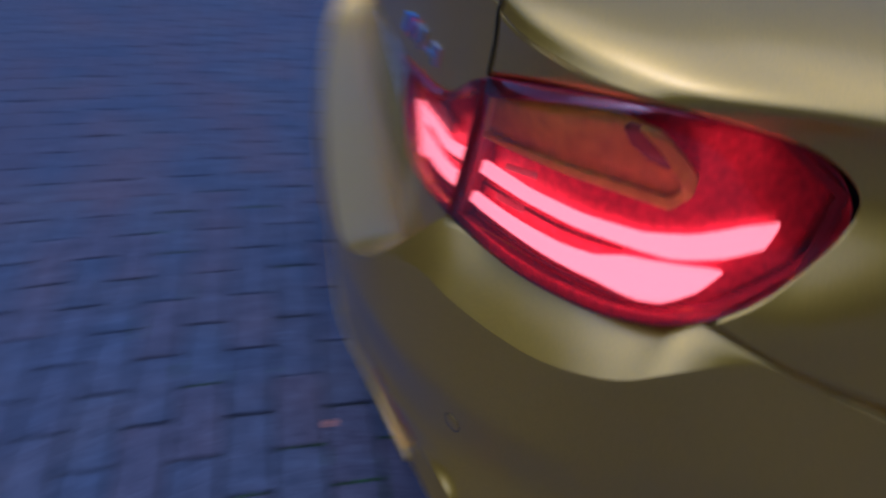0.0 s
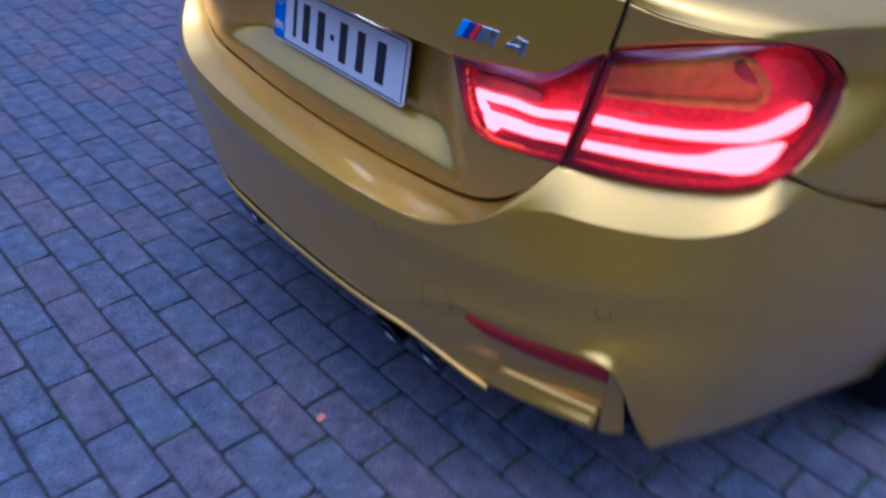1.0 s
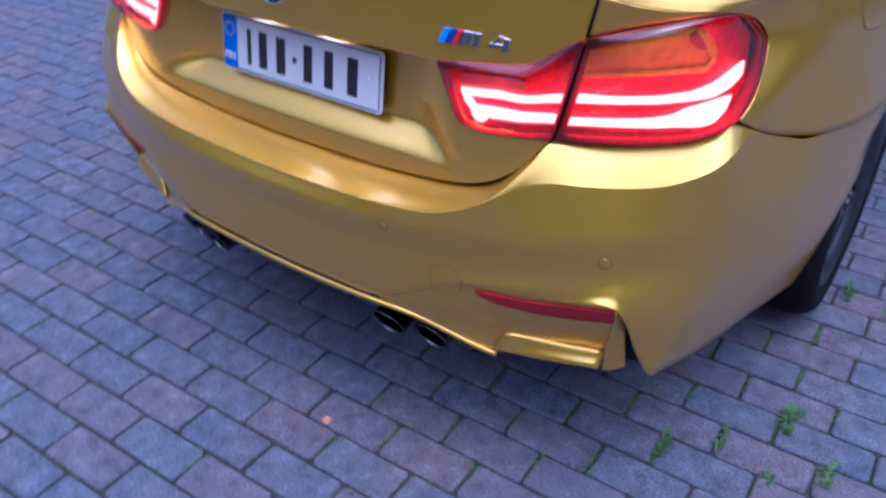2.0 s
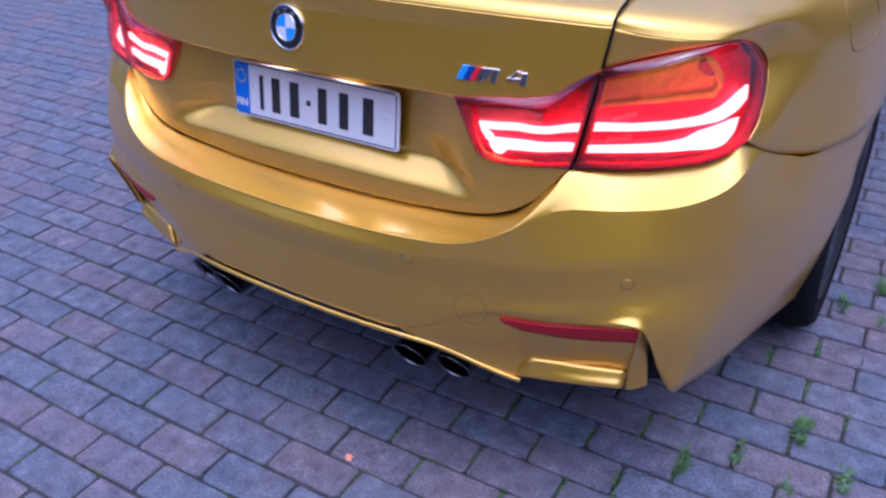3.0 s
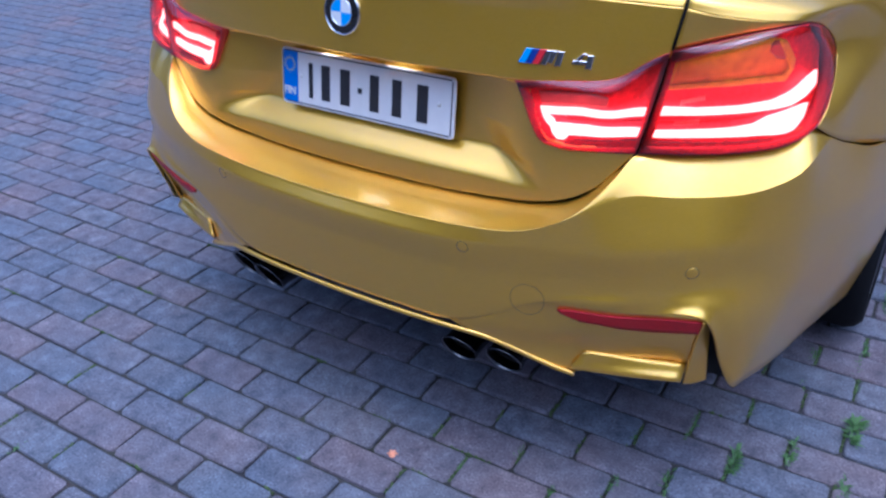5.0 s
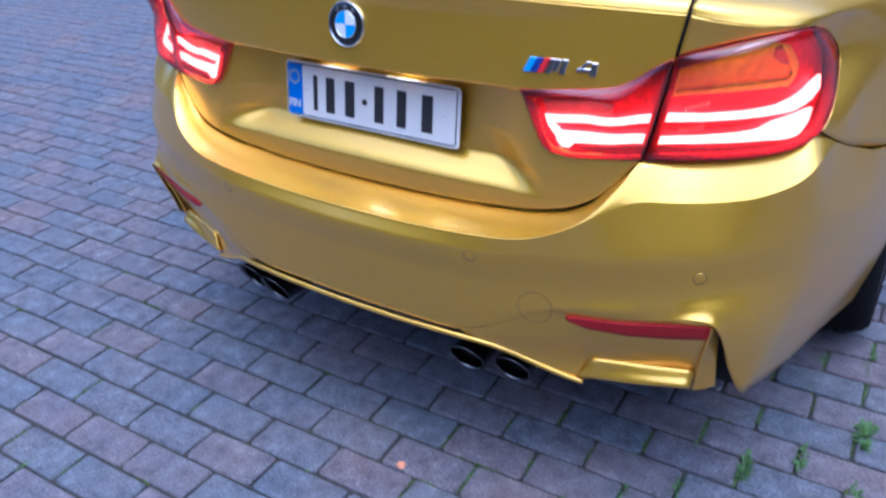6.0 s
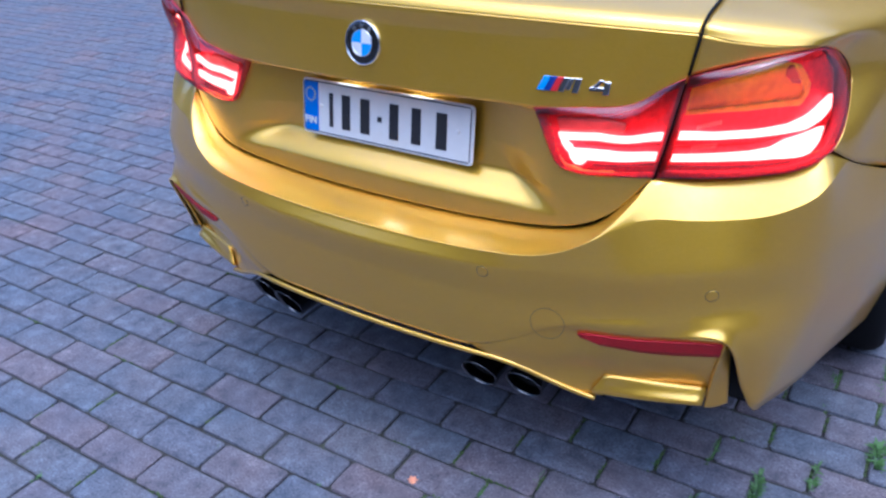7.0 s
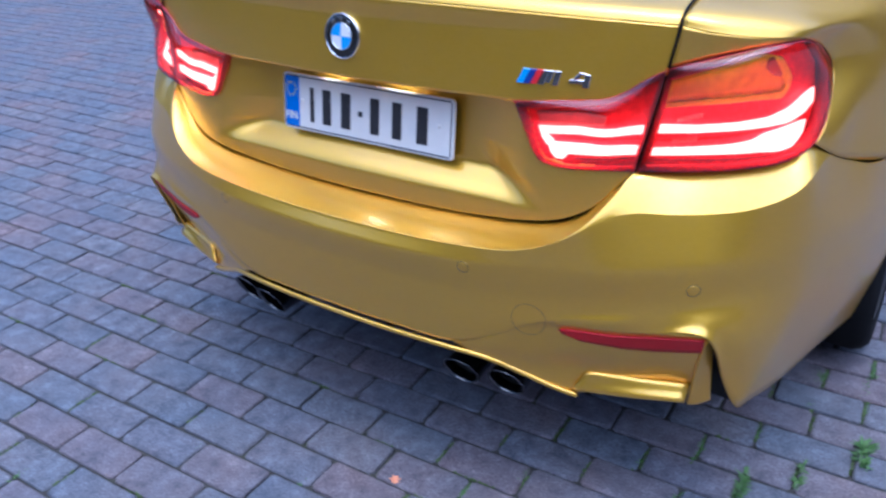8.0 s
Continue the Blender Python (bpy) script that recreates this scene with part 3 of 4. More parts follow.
Q_CORNER = [(0.7864, 0.1498, 1.0113), (0.7981, 0.1808, 1.0201), (0.8132, 0.2869, 1.0225), (0.8337, 0.4308, 1.0265), (0.8396, 0.6302, 1.0258), (0.8427, 0.9749, 1.019), (0.855, 1.3, 1.008)]
Q_UPPER = [(0.7997, 0.2634, 0.9744), (0.8088, 0.2832, 0.9864), (0.8433, 0.3601, 0.9887), (0.8676, 0.4539, 0.9887), (0.8933, 0.6348, 0.9861), (0.9143, 0.9812, 0.9819), (0.89, 1.3, 0.985)]
Q_WAIST = [(0.8154, 0.3009, 0.9339), (0.8243, 0.3209, 0.935), (0.858, 0.3874, 0.9357), (0.8885, 0.4668, 0.932), (0.9196, 0.6383, 0.9267), (0.9435, 0.9847, 0.9232), (0.91, 1.3, 0.93)]
Q_LOWER = [(0.8295, 0.2379, 0.8605), (0.8456, 0.2616, 0.847), (0.8673, 0.3521, 0.8521), (0.9012, 0.4694, 0.8444), (0.9423, 0.6419, 0.8349), (0.9643, 0.9873, 0.831), (0.932, 1.3, 0.84)]
Q_SEAM = [(0.8265, 0.1912, 0.8289), (0.8444, 0.2422, 0.8002), (0.8736, 0.3331, 0.7624), (0.9211, 0.4622, 0.7309), (0.9675, 0.6455, 0.7147), (0.9756, 0.9884, 0.7107), (0.945, 1.3, 0.722)]
Q = [Q_DECK_SEAM, Q_DECK, Q_DECK_EDGE, Q_CORNER, Q_UPPER, Q_WAIST, Q_LOWER, Q_SEAM]
QF = [[(0.6286, 0.0325, 1.0374), (0.6766, 0.0467, 1.0282), (0.7423, 0.0878, 1.019), (0.7864, 0.1498, 1.0113)], [(0.6229, 0.0327, 1.0073), (0.677, 0.0504, 1.0096), (0.7431, 0.0902, 1.0129), (0.7863, 0.1509, 1.0103)], [(0.6173, 0.0296, 0.9727), (0.6774, 0.053, 0.992), (0.7439, 0.0925, 1.0079), (0.7863, 0.1519, 1.0098)]]

# long flanks: columns along the car, from the rear arch forward
def flank_x(y, z):
    wide = np.interp(y, [0.62, 0.93, 1.4, 2.4, 3.3, 3.75, 4.2, 4.45], [0.950, 0.966, 0.935, 0.89, 0.925, 0.955, 0.87, 0.70])
    return wide - 0.10 * np.clip((z - 0.72) / 0.3, 0, 1) ** 2 * 0.55 - 0.06 * np.clip((0.5 - z) / 0.3, 0, 1) ** 2


def build_flank(side):
    ys = sorted(set([round(float(v), 3) for v in np.concatenate([np.linspace(0.62, 1.32, 33), np.linspace(1.32, 3.35, 16), np.linspace(3.35, 4.12, 31), np.linspace(4.12, 4.45, 8)])]))
    grid = []
    for s in np.linspace(0, 1, 22):
        row = []
        for y in ys:
            low = 0.24
            for centre in (0.965, 3.745):
                if abs(y - centre) < 0.402:
                    low = max(low, min(0.70, 0.318 + math.sqrt(0.402 ** 2 - (y - centre) ** 2)), 0.70 if y < 0.72 else 0)
            top = float(np.interp(y, [0.62, 1.2, 2.0, 3.0, 3.9, 4.45], [0.985, 0.99, 0.975, 0.955, 0.86, 0.72]))
            if y < 1.305:
                top = 0.720
            z = top + (low - top) * s
            row.append((flank_x(y, z), y, z))
        grid.append(row)
    g = np.array(grid)
    sheet("side_panel", [mirror_x(g) if side < 0 else g], GOLD, car, "", 0.02)
    q, qf = net(Q, 8, 6, True), net(QF, 8, 4)
    sheet("quarter_panel", [mirror_x(q) if side < 0 else q, mirror_x(qf) if side < 0 else qf], GOLD, car, "", 0.0015)


def lid_gap_shade(side):
    """Black tube painting in the shade of the gap between lid and quarter panel."""
    deck = spline_at(np.array(Q_DECK_SEAM), 8)[:33]
    points = [Vector((side * (p[0] - 0.0028), p[1] + 0.0010, p[2] - 0.0008)) for p in [QF[2][0], QF[1][0]] + [tuple(p) for p in deck]]
    part("lid_gap_shade", tube_bm(points, 0.0026, 8), RUBBER, car, "black strip standing in for the shade in the lid gap", True)


lid_gap_shade(1)
lid_gap_shade(-1)
build_flank(1)
build_flank(-1)


# ---- tail lamps: a lens, lit bars, amber field and dark housing on each half ----


def tail_lamp(side, name, shape, outer):
    turn = mirror_x if side < 0 else (lambda g: g)
    lamp = new(name)
    lamp.parent = car
    g = coons(shape["top"], shape["right"], shape["bottom"], shape["left"], 60, 40)
    if not outer:
        g[:, :, 1] = np.minimum(lid_y(g[:, :, 0], g[:, :, 2]), g[:, :, 1])
    turn_out = np.radians(np.interp(g[:, :, 0], [0.35, 0.55, 0.65, 0.74, 0.785, 0.82], [3, 12, 25, 42, 58, 70]))
    n = np.stack([np.sin(turn_out), -np.cos(turn_out), 0.10 + 0 * turn_out], axis=2)
    v, u = np.meshgrid(np.linspace(0, 1, 40), np.linspace(0, 1, 60), indexing="ij")
    if outer:
        g = g + n * (0.015 * (16 * u * (1 - u) * v * (1 - v)) ** 0.8)[..., None]
    rise = v ** 0.7
    crown = 0.0035 + (0.028 if outer else 0.016) * 4 * rise * (1 - rise) * (4 * u * (1 - u)) ** (1.2 if outer else 0.6)
    lens_grid = g + n * crown[..., None]
    edge = 0.034
    rim = [lens_grid[0], lens_grid[:, -1], lens_grid[-1][::-1], lens_grid[::-1, 0]]
    rim_n = [n[0], n[:, -1], n[-1][::-1], n[::-1, 0]]
    loop = np.concatenate([r[:-1] for r in rim])
    loop_n = np.concatenate([r[:-1] for r in rim_n])
    loop, loop_n = np.concatenate([loop, loop[:1]]), np.concatenate([loop_n, loop_n[:1]])
    flange = np.array([loop, loop - loop_n * edge])
    sheet("lens", [turn(lens_grid)], LENSRED, lamp, "clear red plastic lens", 0.0)
    sheet("gasket", [turn(flange[::-1])], HOUSING, lamp, "black rim", 0.0015)
    back = on_sheet(g, n, u * 0.98 + 0.01, v * 0.98 + 0.01, 0.030)
    sheet("housing", [turn(back)], HOUSING, lamp, "red lamp housing", 0.004)

    def add(nm, us, up, lo, depth, mat, label, thick=0.006):
        sheet(nm, [turn(strip(g, n, us, up, lo, depth))], mat, lamp, label, thick)
    if outer:
        add("red_field", [0.01, 0.5, 0.99], [0.03, 0.03, 0.03], [0.985, 0.985, 0.985], 0.024, LENSBACK, "red reflector field")
        add("amber_field", [0.045, 0.36, 0.635, 0.68], [0.09, 0.11, 0.13, 0.20], [0.335, 0.445, 0.515, 0.45], 0.004, AMBERDEEP, "deep amber indicator field")
        add("amber_edge", [0.03, 0.36, 0.635, 0.69], [0.335, 0.445, 0.515, 0.45], [0.378, 0.488, 0.555, 0.49], 0.0005, AMBER, "orange edge of the indicator")
        add("amber_edge", [0.03, 0.052], [0.10, 0.10], [0.34, 0.345], 0.0005, AMBER, "orange edge of the indicator")
        add("amber_edge", [0.668, 0.685, 0.712], [0.22, 0.20, 0.24], [0.52, 0.50, 0.44], 0.0005, AMBER, "orange edge of the indicator")
        add("indicator_bulb", [0.60, 0.62, 0.655, 0.69, 0.71], [0.30, 0.22, 0.19, 0.22, 0.30], [0.31, 0.38, 0.41, 0.38, 0.31], 0.0015, AMBERDARK, "dark round indicator bulb", 0.003)
        for k in range(9):
            c = 0.13 + 0.014 * k
            add("prism_rib", [c, c + 0.006], [0.530, 0.530], [0.562, 0.562], 0.010, WHITE, "pale prism rib", 0.002)
            add("prism_rib", [c, c + 0.006], [0.712, 0.712], [0.750, 0.750], 0.012, PINKRIB, "pink prism rib", 0.002)
        add("dark_rib", [0.04, 0.4, 0.58], [0.700, 0.735, 0.735], [0.712, 0.747, 0.745], 0.014, LAMPDARK, "dark red rib", 0.003)
        add("dark_rib", [0.04, 0.4, 0.70], [0.895, 0.920, 0.935], [0.906, 0.931, 0.945], 0.014, LAMPDARK, "dark red rib", 0.003)
        add("light_bar", [0.03, 0.23, 0.43, 0.59, 0.70, 0.80, 0.865], [0.555, 0.615, 0.645, 0.653, 0.630, 0.588, 0.578], [0.632, 0.675, 0.702, 0.715, 0.722, 0.695, 0.655], 0.008, BARLIT, "lit upper light bar")
        add("light_bar", [0.03, 0.25, 0.425, 0.525, 0.595, 0.69, 0.74, 0.80, 0.83], [0.780, 0.790, 0.795, 0.788, 0.750, 0.740, 0.737, 0.735, 0.745], [0.848, 0.860, 0.873, 0.882, 0.886, 0.905, 0.912, 0.905, 0.835], 0.008, BARLIT, "lit lower light bar")
    else:
        add("red_field", [0.01, 0.5, 0.99], [0.03, 0.03, 0.03], [0.985, 0.985, 0.985], 0.022, LENSBACK, "red reflector field")
        add("light_bar", [0.11, 0.435, 0.96], [0.385, 0.390, 0.532], [0.485, 0.487, 0.615], 0.008, BARLIT, "lit upper light bar")
        add("light_bar", [0.19, 0.31, 0.485, 0.96], [0.605, 0.612, 0.625, 0.742], [0.760, 0.768, 0.775, 0.830], 0.008, BARLIT, "lit lower light bar")
        add("light_hook", [0.11, 0.135, 0.20], [0.47, 0.47, 0.57], [0.54, 0.64, 0.72], 0.009, BARLIT, "lit hooked end of the bars")
        add("light_hook", [0.155, 0.185, 0.255, 0.30], [0.66, 0.70, 0.74, 0.75], [0.76, 0.845, 0.850, 0.80], 0.009, BARLIT, "lit hooked end of the bars")
        add("dark_rib", [0.30, 0.5, 0.96], [0.535, 0.545, 0.655], [0.552, 0.562, 0.672], 0.012, LAMPDARK, "dark red rib", 0.003)
        add("dark_rib", [0.36, 0.5, 0.96], [0.83, 0.84, 0.86], [0.855, 0.865, 0.88], 0.012, LAMPDARK, "dark red rib", 0.003)
        add("clear_strip", [0.12, 0.5, 0.62], [0.17, 0.20, 0.27], [0.37, 0.385, 0.40], 0.012, CLEARSTRIP, "pale reversing strip")
    wide = 0.04 if outer else 0.075
    add("dark_border", [0, 0.5, 1], [0, 0, 0], [0.12, 0.09, 0.07], -0.0018, LAMPDARK, "dark red upper border", 0.001)
    add("red_border", [0, 0.5, 1], [0.92, 0.93, 0.93], [1, 1, 1], -0.0018, LENSBACK, "", 0.001)
    add("red_border", [0, wide], [0.10, 0.10], [0.95, 0.95], -0.0018, LENSBACK, "", 0.001)
    add("dark_border", [0.972, 1], [0.06, 0.06], [0.95, 0.95], -0.0018, HOUSING, "dark red side border", 0.001)
    return lamp


# ---- number plate ----
def number_plate():
    plate = new("number_plate")
    plate.parent = car
    tilt = radians(7.5)
    plate.matrix_basis = Matrix.Translation((0, 0.011, 0.8075)) @ Euler((math.pi / 2 - tilt, 0, 0)).to_matrix().to_4x4()
    # local: x right, y up the plate, z out towards the viewer
    def bar(name, cx, cy, w, h, depth, mat, label="", lean=0.0, bev=0.0012):
        return part(name, box_bm((w, h, depth), pose(cx, cy, 0, 0, 0, lean), bev, 2), mat, plate, label)
    def at(ob, z):
        ob.matrix_basis = Matrix.Translation((0, 0, z))
        return ob
    def rounded(w, h, depth, radius):
        """A slab with round corners and softened front edges, its middle at the origin."""
        bm = bmesh.new()
        ring = []
        for sx, sy, a0 in ((1, 1, 0), (-1, 1, 90), (-1, -1, 180), (1, -1, 270)):
            for k in range(6):
                a = radians(a0 + 18 * k)
                ring.append((sx * (w / 2 - radius), sy * (h / 2 - radius), math.cos(a), math.sin(a)))
        loops = [[bm.verts.new((x + (radius - i) * cx, y + (radius - i) * cy, z)) for x, y, cx, cy in ring] for i, z in ((0, -depth / 2), (0, depth / 2 - 0.0008), (0.0008, depth / 2))]
        for p, q in zip(loops, loops[1:]):
            for k in range(24):
                bm.faces.new((p[k], p[(k + 1) % 24], q[(k + 1) % 24], q[k]))
        bm.faces.new(loops[-1])
        return bm
    at(bar("holder", 0, 0, 0.430, 0.108, 0.010, BLACK, "black plate holder", bev=0.003), 0.002)
    at(part("plate_sheet", rounded(0.444, 0.120, 0.003, 0.010), WHITE, plate, "white embossed plate with round corners"), 0.009)
    at(part("country_band", rounded(0.040, 0.109, 0.0012, 0.003), BLUE, plate, "blue country band"), 0.0108).location.x = -0.1965
    for cx, cy, w, h in ((0.0, 0.0545, 0.424, 0.0022), (0.0, -0.0545, 0.424, 0.0022), (0.2145, 0, 0.0022, 0.104), (-0.2175, 0, 0.0018, 0.104)):
        at(bar("border", cx, cy, w, h, 0.0012, INK, bev=0.0003), 0.0112)
    for k, (cx, w) in enumerate(((-0.140, 0.011), (-0.099, 0.023), (-0.047, 0.025), (0.029, 0.023), (0.085, 0.023), (0.147, 0.026))):
        at(bar("character_bar", cx, -0.002, w, 0.074, 0.0015, INK, bev=0.0005), 0.0112)
    at(bar("dash_bar", -0.008, -0.002, 0.011, 0.011, 0.0015, INK, bev=0.0005), 0.0112)
    for k in range(12):
        a = 2 * math.pi * k / 12
        at(bar("star", -0.1985 + 0.0135 * math.cos(a), 0.026 + 0.0135 * math.sin(a), 0.0032, 0.0032, 0.0008, YELLOW, lean=45, bev=0.0002), 0.0118)
    for cx in (-0.168, 0.186):
        at(part("screw_cap", ring_bm([(0.0045, -0.001), (0.0045, 0.001), (0.003, 0.0022), (0.0001, 0.0025)], 16, Matrix.Translation((cx, 0.004, 0))), WHITE, plate, "", True), 0.0115)
    text = bpy.data.curves.new("country_code", "FONT")
    text.body = "FIN"
    text.size = 0.0225
    text.align_x = "CENTER"
    text.align_y = "CENTER"
    text.extrude = 0.0004
    text.offset = 0.0006
    holder = new("country_code_curve", text)
    bpy.context.view_layer.update()
    mesh = bpy.data.meshes.new_from_object(holder.evaluated_get(bpy.context.evaluated_depsgraph_get()))
    bpy.data.objects.remove(holder)
    mesh.name = "country_code"
    mesh.materials.clear()
    mesh.materials.append(WHITE)
    ob = put("country_code", mesh, plate, "white country letters")
    ob.matrix_basis = Matrix.Translation((-0.1985, -0.031, 0.0120))
    for sx in (-1, 1):
        glass = part("plate_lamp", box_bm((0.05, 0.012, 0.006), Matrix(), 0.002), PLATELIT, car, "small lit plate lamp")
        glass.matrix_basis = Matrix.Translation((sx * 0.088, 0.012, 0.886))


number_plate()


# ---- round emblem and slanted badge ----
def round_emblem():
    emblem = new("round_emblem")
    emblem.parent = car
    emblem.matrix_basis = Matrix.Translation((0, -0.0430, 0.976)) @ Euler((math.pi / 2 - radians(6), 0, 0)).to_matrix().to_4x4() @ Matrix.Scale(1.04, 4)
    part("rim", ring_bm([(0.0415, -0.004), (0.0415, 0.002), (0.0405, 0.0035), (0.039, 0.0035), (0.0385, 0.002)], 56), CHROME, emblem, "chrome rim", True)
    part("ring", ring_bm([(0.0386, 0.002), (0.036, 0.0035), (0.026, 0.0042), (0.0245, 0.004)], 56), GLOSSBLACK, emblem, "black ring with pale marks", True)
    part("inner_rim", ring_bm([(0.0250, 0.0038), (0.0246, 0.0050), (0.0238, 0.0050), (0.0234, 0.004)], 56), CHROME, emblem, "thin chrome ring", True)
    for k in range(4):
        bm = bmesh.new()
        centre = bm.verts.new((0, 0, 0.0048))
        arc = [bm.verts.new((0.0238 * math.cos(a), 0.0238 * math.sin(a), 0.0042)) for a in np.linspace(k * math.pi / 2, (k + 1) * math.pi / 2, 13)]
        for p, q in zip(arc, arc[1:]):
            bm.faces.new((centre, p, q))
        part("field", bm, SKYBLUE if k % 2 else WHITE, emblem, "light blue quarter" if k % 2 else "white quarter")
    for a in (55, 90, 125):
        m = pose(0.031 * math.cos(radians(a)), 0.031 * math.sin(radians(a)), 0.0042, 0, 0, a - 90)
        part("mark", box_bm((0.0085, 0.0065, 0.0012), m, 0.0004), CHROME, emblem, "small pale bar")


round_emblem()


def slanted_badge():
    badge = new("model_badge")
    badge.parent = car
    def slab(name, x0, x1, z0, z1, mat, label, lean=0.008, deep=0.004):
        bm = bmesh.new()
        pts = [(x0, z0), (x1, z0), (x1 + lean, z1), (x0 + lean, z1)]
        front = [bm.verts.new((x, float(lid_y(np.array(x), np.array(z))) - deep, z)) for x, z in pts]
        back = [bm.verts.new((x, float(lid_y(np.array(x), np.array(z))) + 0.002, z)) for x, z in pts]
        bm.faces.new(front)
        for k in range(4):
            j = (k + 1) % 4
            bm.faces.new((front[j], front[k], back[k], back[j]))
        bmesh.ops.bevel(bm, geom=front and [e for e in bm.edges if all(v in front for v in e.verts)], offset=0.0008, segments=1, affect="EDGES")
        bmesh.ops.recalc_face_normals(bm, faces=bm.faces[:])
        part(name, bm, mat, badge, label)
    z0, z1 = 0.930, 0.955
    slab("stripe", 0.3680, 0.3807, z0, z1, SKYBLUE, "light blue slanted stripe", 0.012)
    slab("stripe", 0.3812, 0.3924, z0, z1, NAVY, "navy slanted stripe", 0.012)
    slab("stripe", 0.3929, 0.4040, z0, z1, REDSTRIPE, "red slanted stripe", 0.012)
    slab("block", 0.4062, 0.4168, z0, z1, CHROME, "chrome plain block", 0.010)
    slab("block", 0.4189, 0.4274, z0 + 0.004, z1, CHROME, "chrome plain block", 0.008)
    slab("block", 0.4305, 0.4411, z0, z1, CHROME, "chrome plain block", 0.006)
    slab("block", 0.4592, 0.4846, z0 + 0.006, z0 + 0.013, CHROME, "chrome plain block", 0.003)
    slab("block", 0.4655, 0.4740, z0 + 0.013, z1, CHROME, "chrome plain block", 0.012)
    slab("block", 0.4825, 0.4931, z0, z1 - 0.002, CHROME, "chrome plain block", 0.003)


slanted_badge()


# ---- small marks on the bumper: parking sensors, tow-hook cover ----
def bumper_point(x, z):
    """The bumper's skin behind a given x and height, between the rows of its net."""
    g = BUMPER_GRID
    d = (g[:, :, 0] - x) ** 2 + (g[:, :, 2] - z) ** 2
    i, j = np.unravel_index(np.argmin(d), d.shape)
    n = sheet_normals(g)[i, j]
    return Vector(g[i, j]), Vector(n)


BUMPER_GRID = bumper_face()


def round_mark(name, x, z, radius, wire, mat, label, filled=True):
    p, n = bumper_point(abs(x), z)
    if x < 0:
        p.x, n.x = -p.x, -n.x
    m = Matrix.Translation(p) @ n.to_track_quat("Z", "Y").to_matrix().to_4x4()
    mark = new(name)
    mark.parent = car
    part("groove", ring_bm([(radius + wire, 0.0002), (radius + wire * 0.5, 0.0005), (radius - wire, 0.0002)], 40, m), SEAM, mark, "fine dark seam", True)
    if filled:
        part("cap", ring_bm([(radius - wire, -0.002), (radius - wire, 0.0003), (radius - wire * 2.5, 0.0006), (0.0001, 0.0007)], 40, m), GOLD, mark, "", True)


for sx, sz in ((0.3095, 0.603), (0.709, 0.603), (-0.3095, 0.603), (-0.709, 0.603)):
    round_mark("parking_sensor", sx, sz, 0.0115, 0.0007, BLACK, "")
round_mark("tow_hook_cover", 0.4406, 0.5125, 0.033, 0.0005, BLACK, "", False)

# ---- fuel flap seam on the right flank ----
def fuel_flap():
    skin = net(Q, 20, 20, True)
    ring = []
    for k in range(49):
        a = 2 * math.pi * k / 48
        ca, sa = math.cos(a), math.sin(a)
        y = 0.66 + 0.10 * math.copysign(abs(ca) ** 0.55, ca)
        z = 0.945 + 0.055 * math.copysign(abs(sa) ** 0.55, sa)
        d = (skin[:, :, 1] - y) ** 2 + (skin[:, :, 2] - z) ** 2 + np.where(skin[:, :, 0] < 0.84, 9, 0)
        at = skin[np.unravel_index(np.argmin(d), d.shape)]
        ring.append((float(at[0]) + 0.0004, y, z))
    part("fuel_flap_seam", tube_bm(ring, 0.0012, 6), SEAM, car, "dark seam of the fuel flap")


fuel_flap()

for s in (1, -1):
    tail_lamp(s, "inner_tail_lamp", INNER, False)
    tail_lamp(s, "outer_tail_lamp", OUTER, True)


# ---- wheels ----
def wheel(x, y, side):
    w = new("wheel")
    w.parent = car
    w.matrix_basis = Matrix.Translation((x, y, 0.338)) @ Euler((0, side * math.pi / 2, 0)).to_matrix().to_4x4()
    half = 0.137
    part("tyre", ring_bm([(0.245, -half + 0.01), (0.262, -half), (0.31, -half - 0.004), (0.328, -half + 0.012), (0.337, -half + 0.035), (0.338, 0), (0.337, half - 0.035), (0.328, half - 0.012), (0.31, half + 0.004), (0.262, half), (0.245, half - 0.01)], 72), RUBBER, w, "black low-profile tyre", True)
    part("rim", ring_bm([(0.245, -half), (0.23, -0.1), (0.225, 0.05), (0.232, half - 0.02), (0.248, half - 0.006), (0.244, half - 0.001), (0.228, half - 0.012), (0.215, half - 0.03)], 64), ALLOY, w, "dark alloy rim", True)
    part("brake_disc", ring_bm([(0.09, 0.03), (0.19, 0.03), (0.19, 0.06), (0.09, 0.06)], 48, closed=True), CHROME, w, "steel brake disc", True)
    part("hub", ring_bm([(0.001, 0.105), (0.03, 0.105), (0.055, 0.095), (0.06, 0.04)], 32), ALLOY, w, "", True)
    for k in range(10):
        m = pose(0, 0, 0, 0, 0, 36 * k + (6 if k % 2 else -6))
        part("spoke", box_bm((0.19, 0.022, 0.022), m @ pose(0.135, 0, 0.103, 0, 4, 0), 0.006), ALLOY, w)


def wheel_well(x, y):
    """A black liner arched over a wheel."""
    rows = []
    for a in np.linspace(-0.15, math.pi + 0.15, 26):
        rows.append([(x - 0.16, y + 0.415 * math.cos(a), 0.338 + 0.415 * math.sin(a)), (x, y + 0.415 * math.cos(a), 0.338 + 0.415 * math.sin(a)), (x + 0.07, y + 0.410 * math.cos(a), 0.338 + 0.410 * math.sin(a))])
    sheet("wheel_well", [np.array(rows)], BLACK, car, "black wheel arch liner", 0.004)


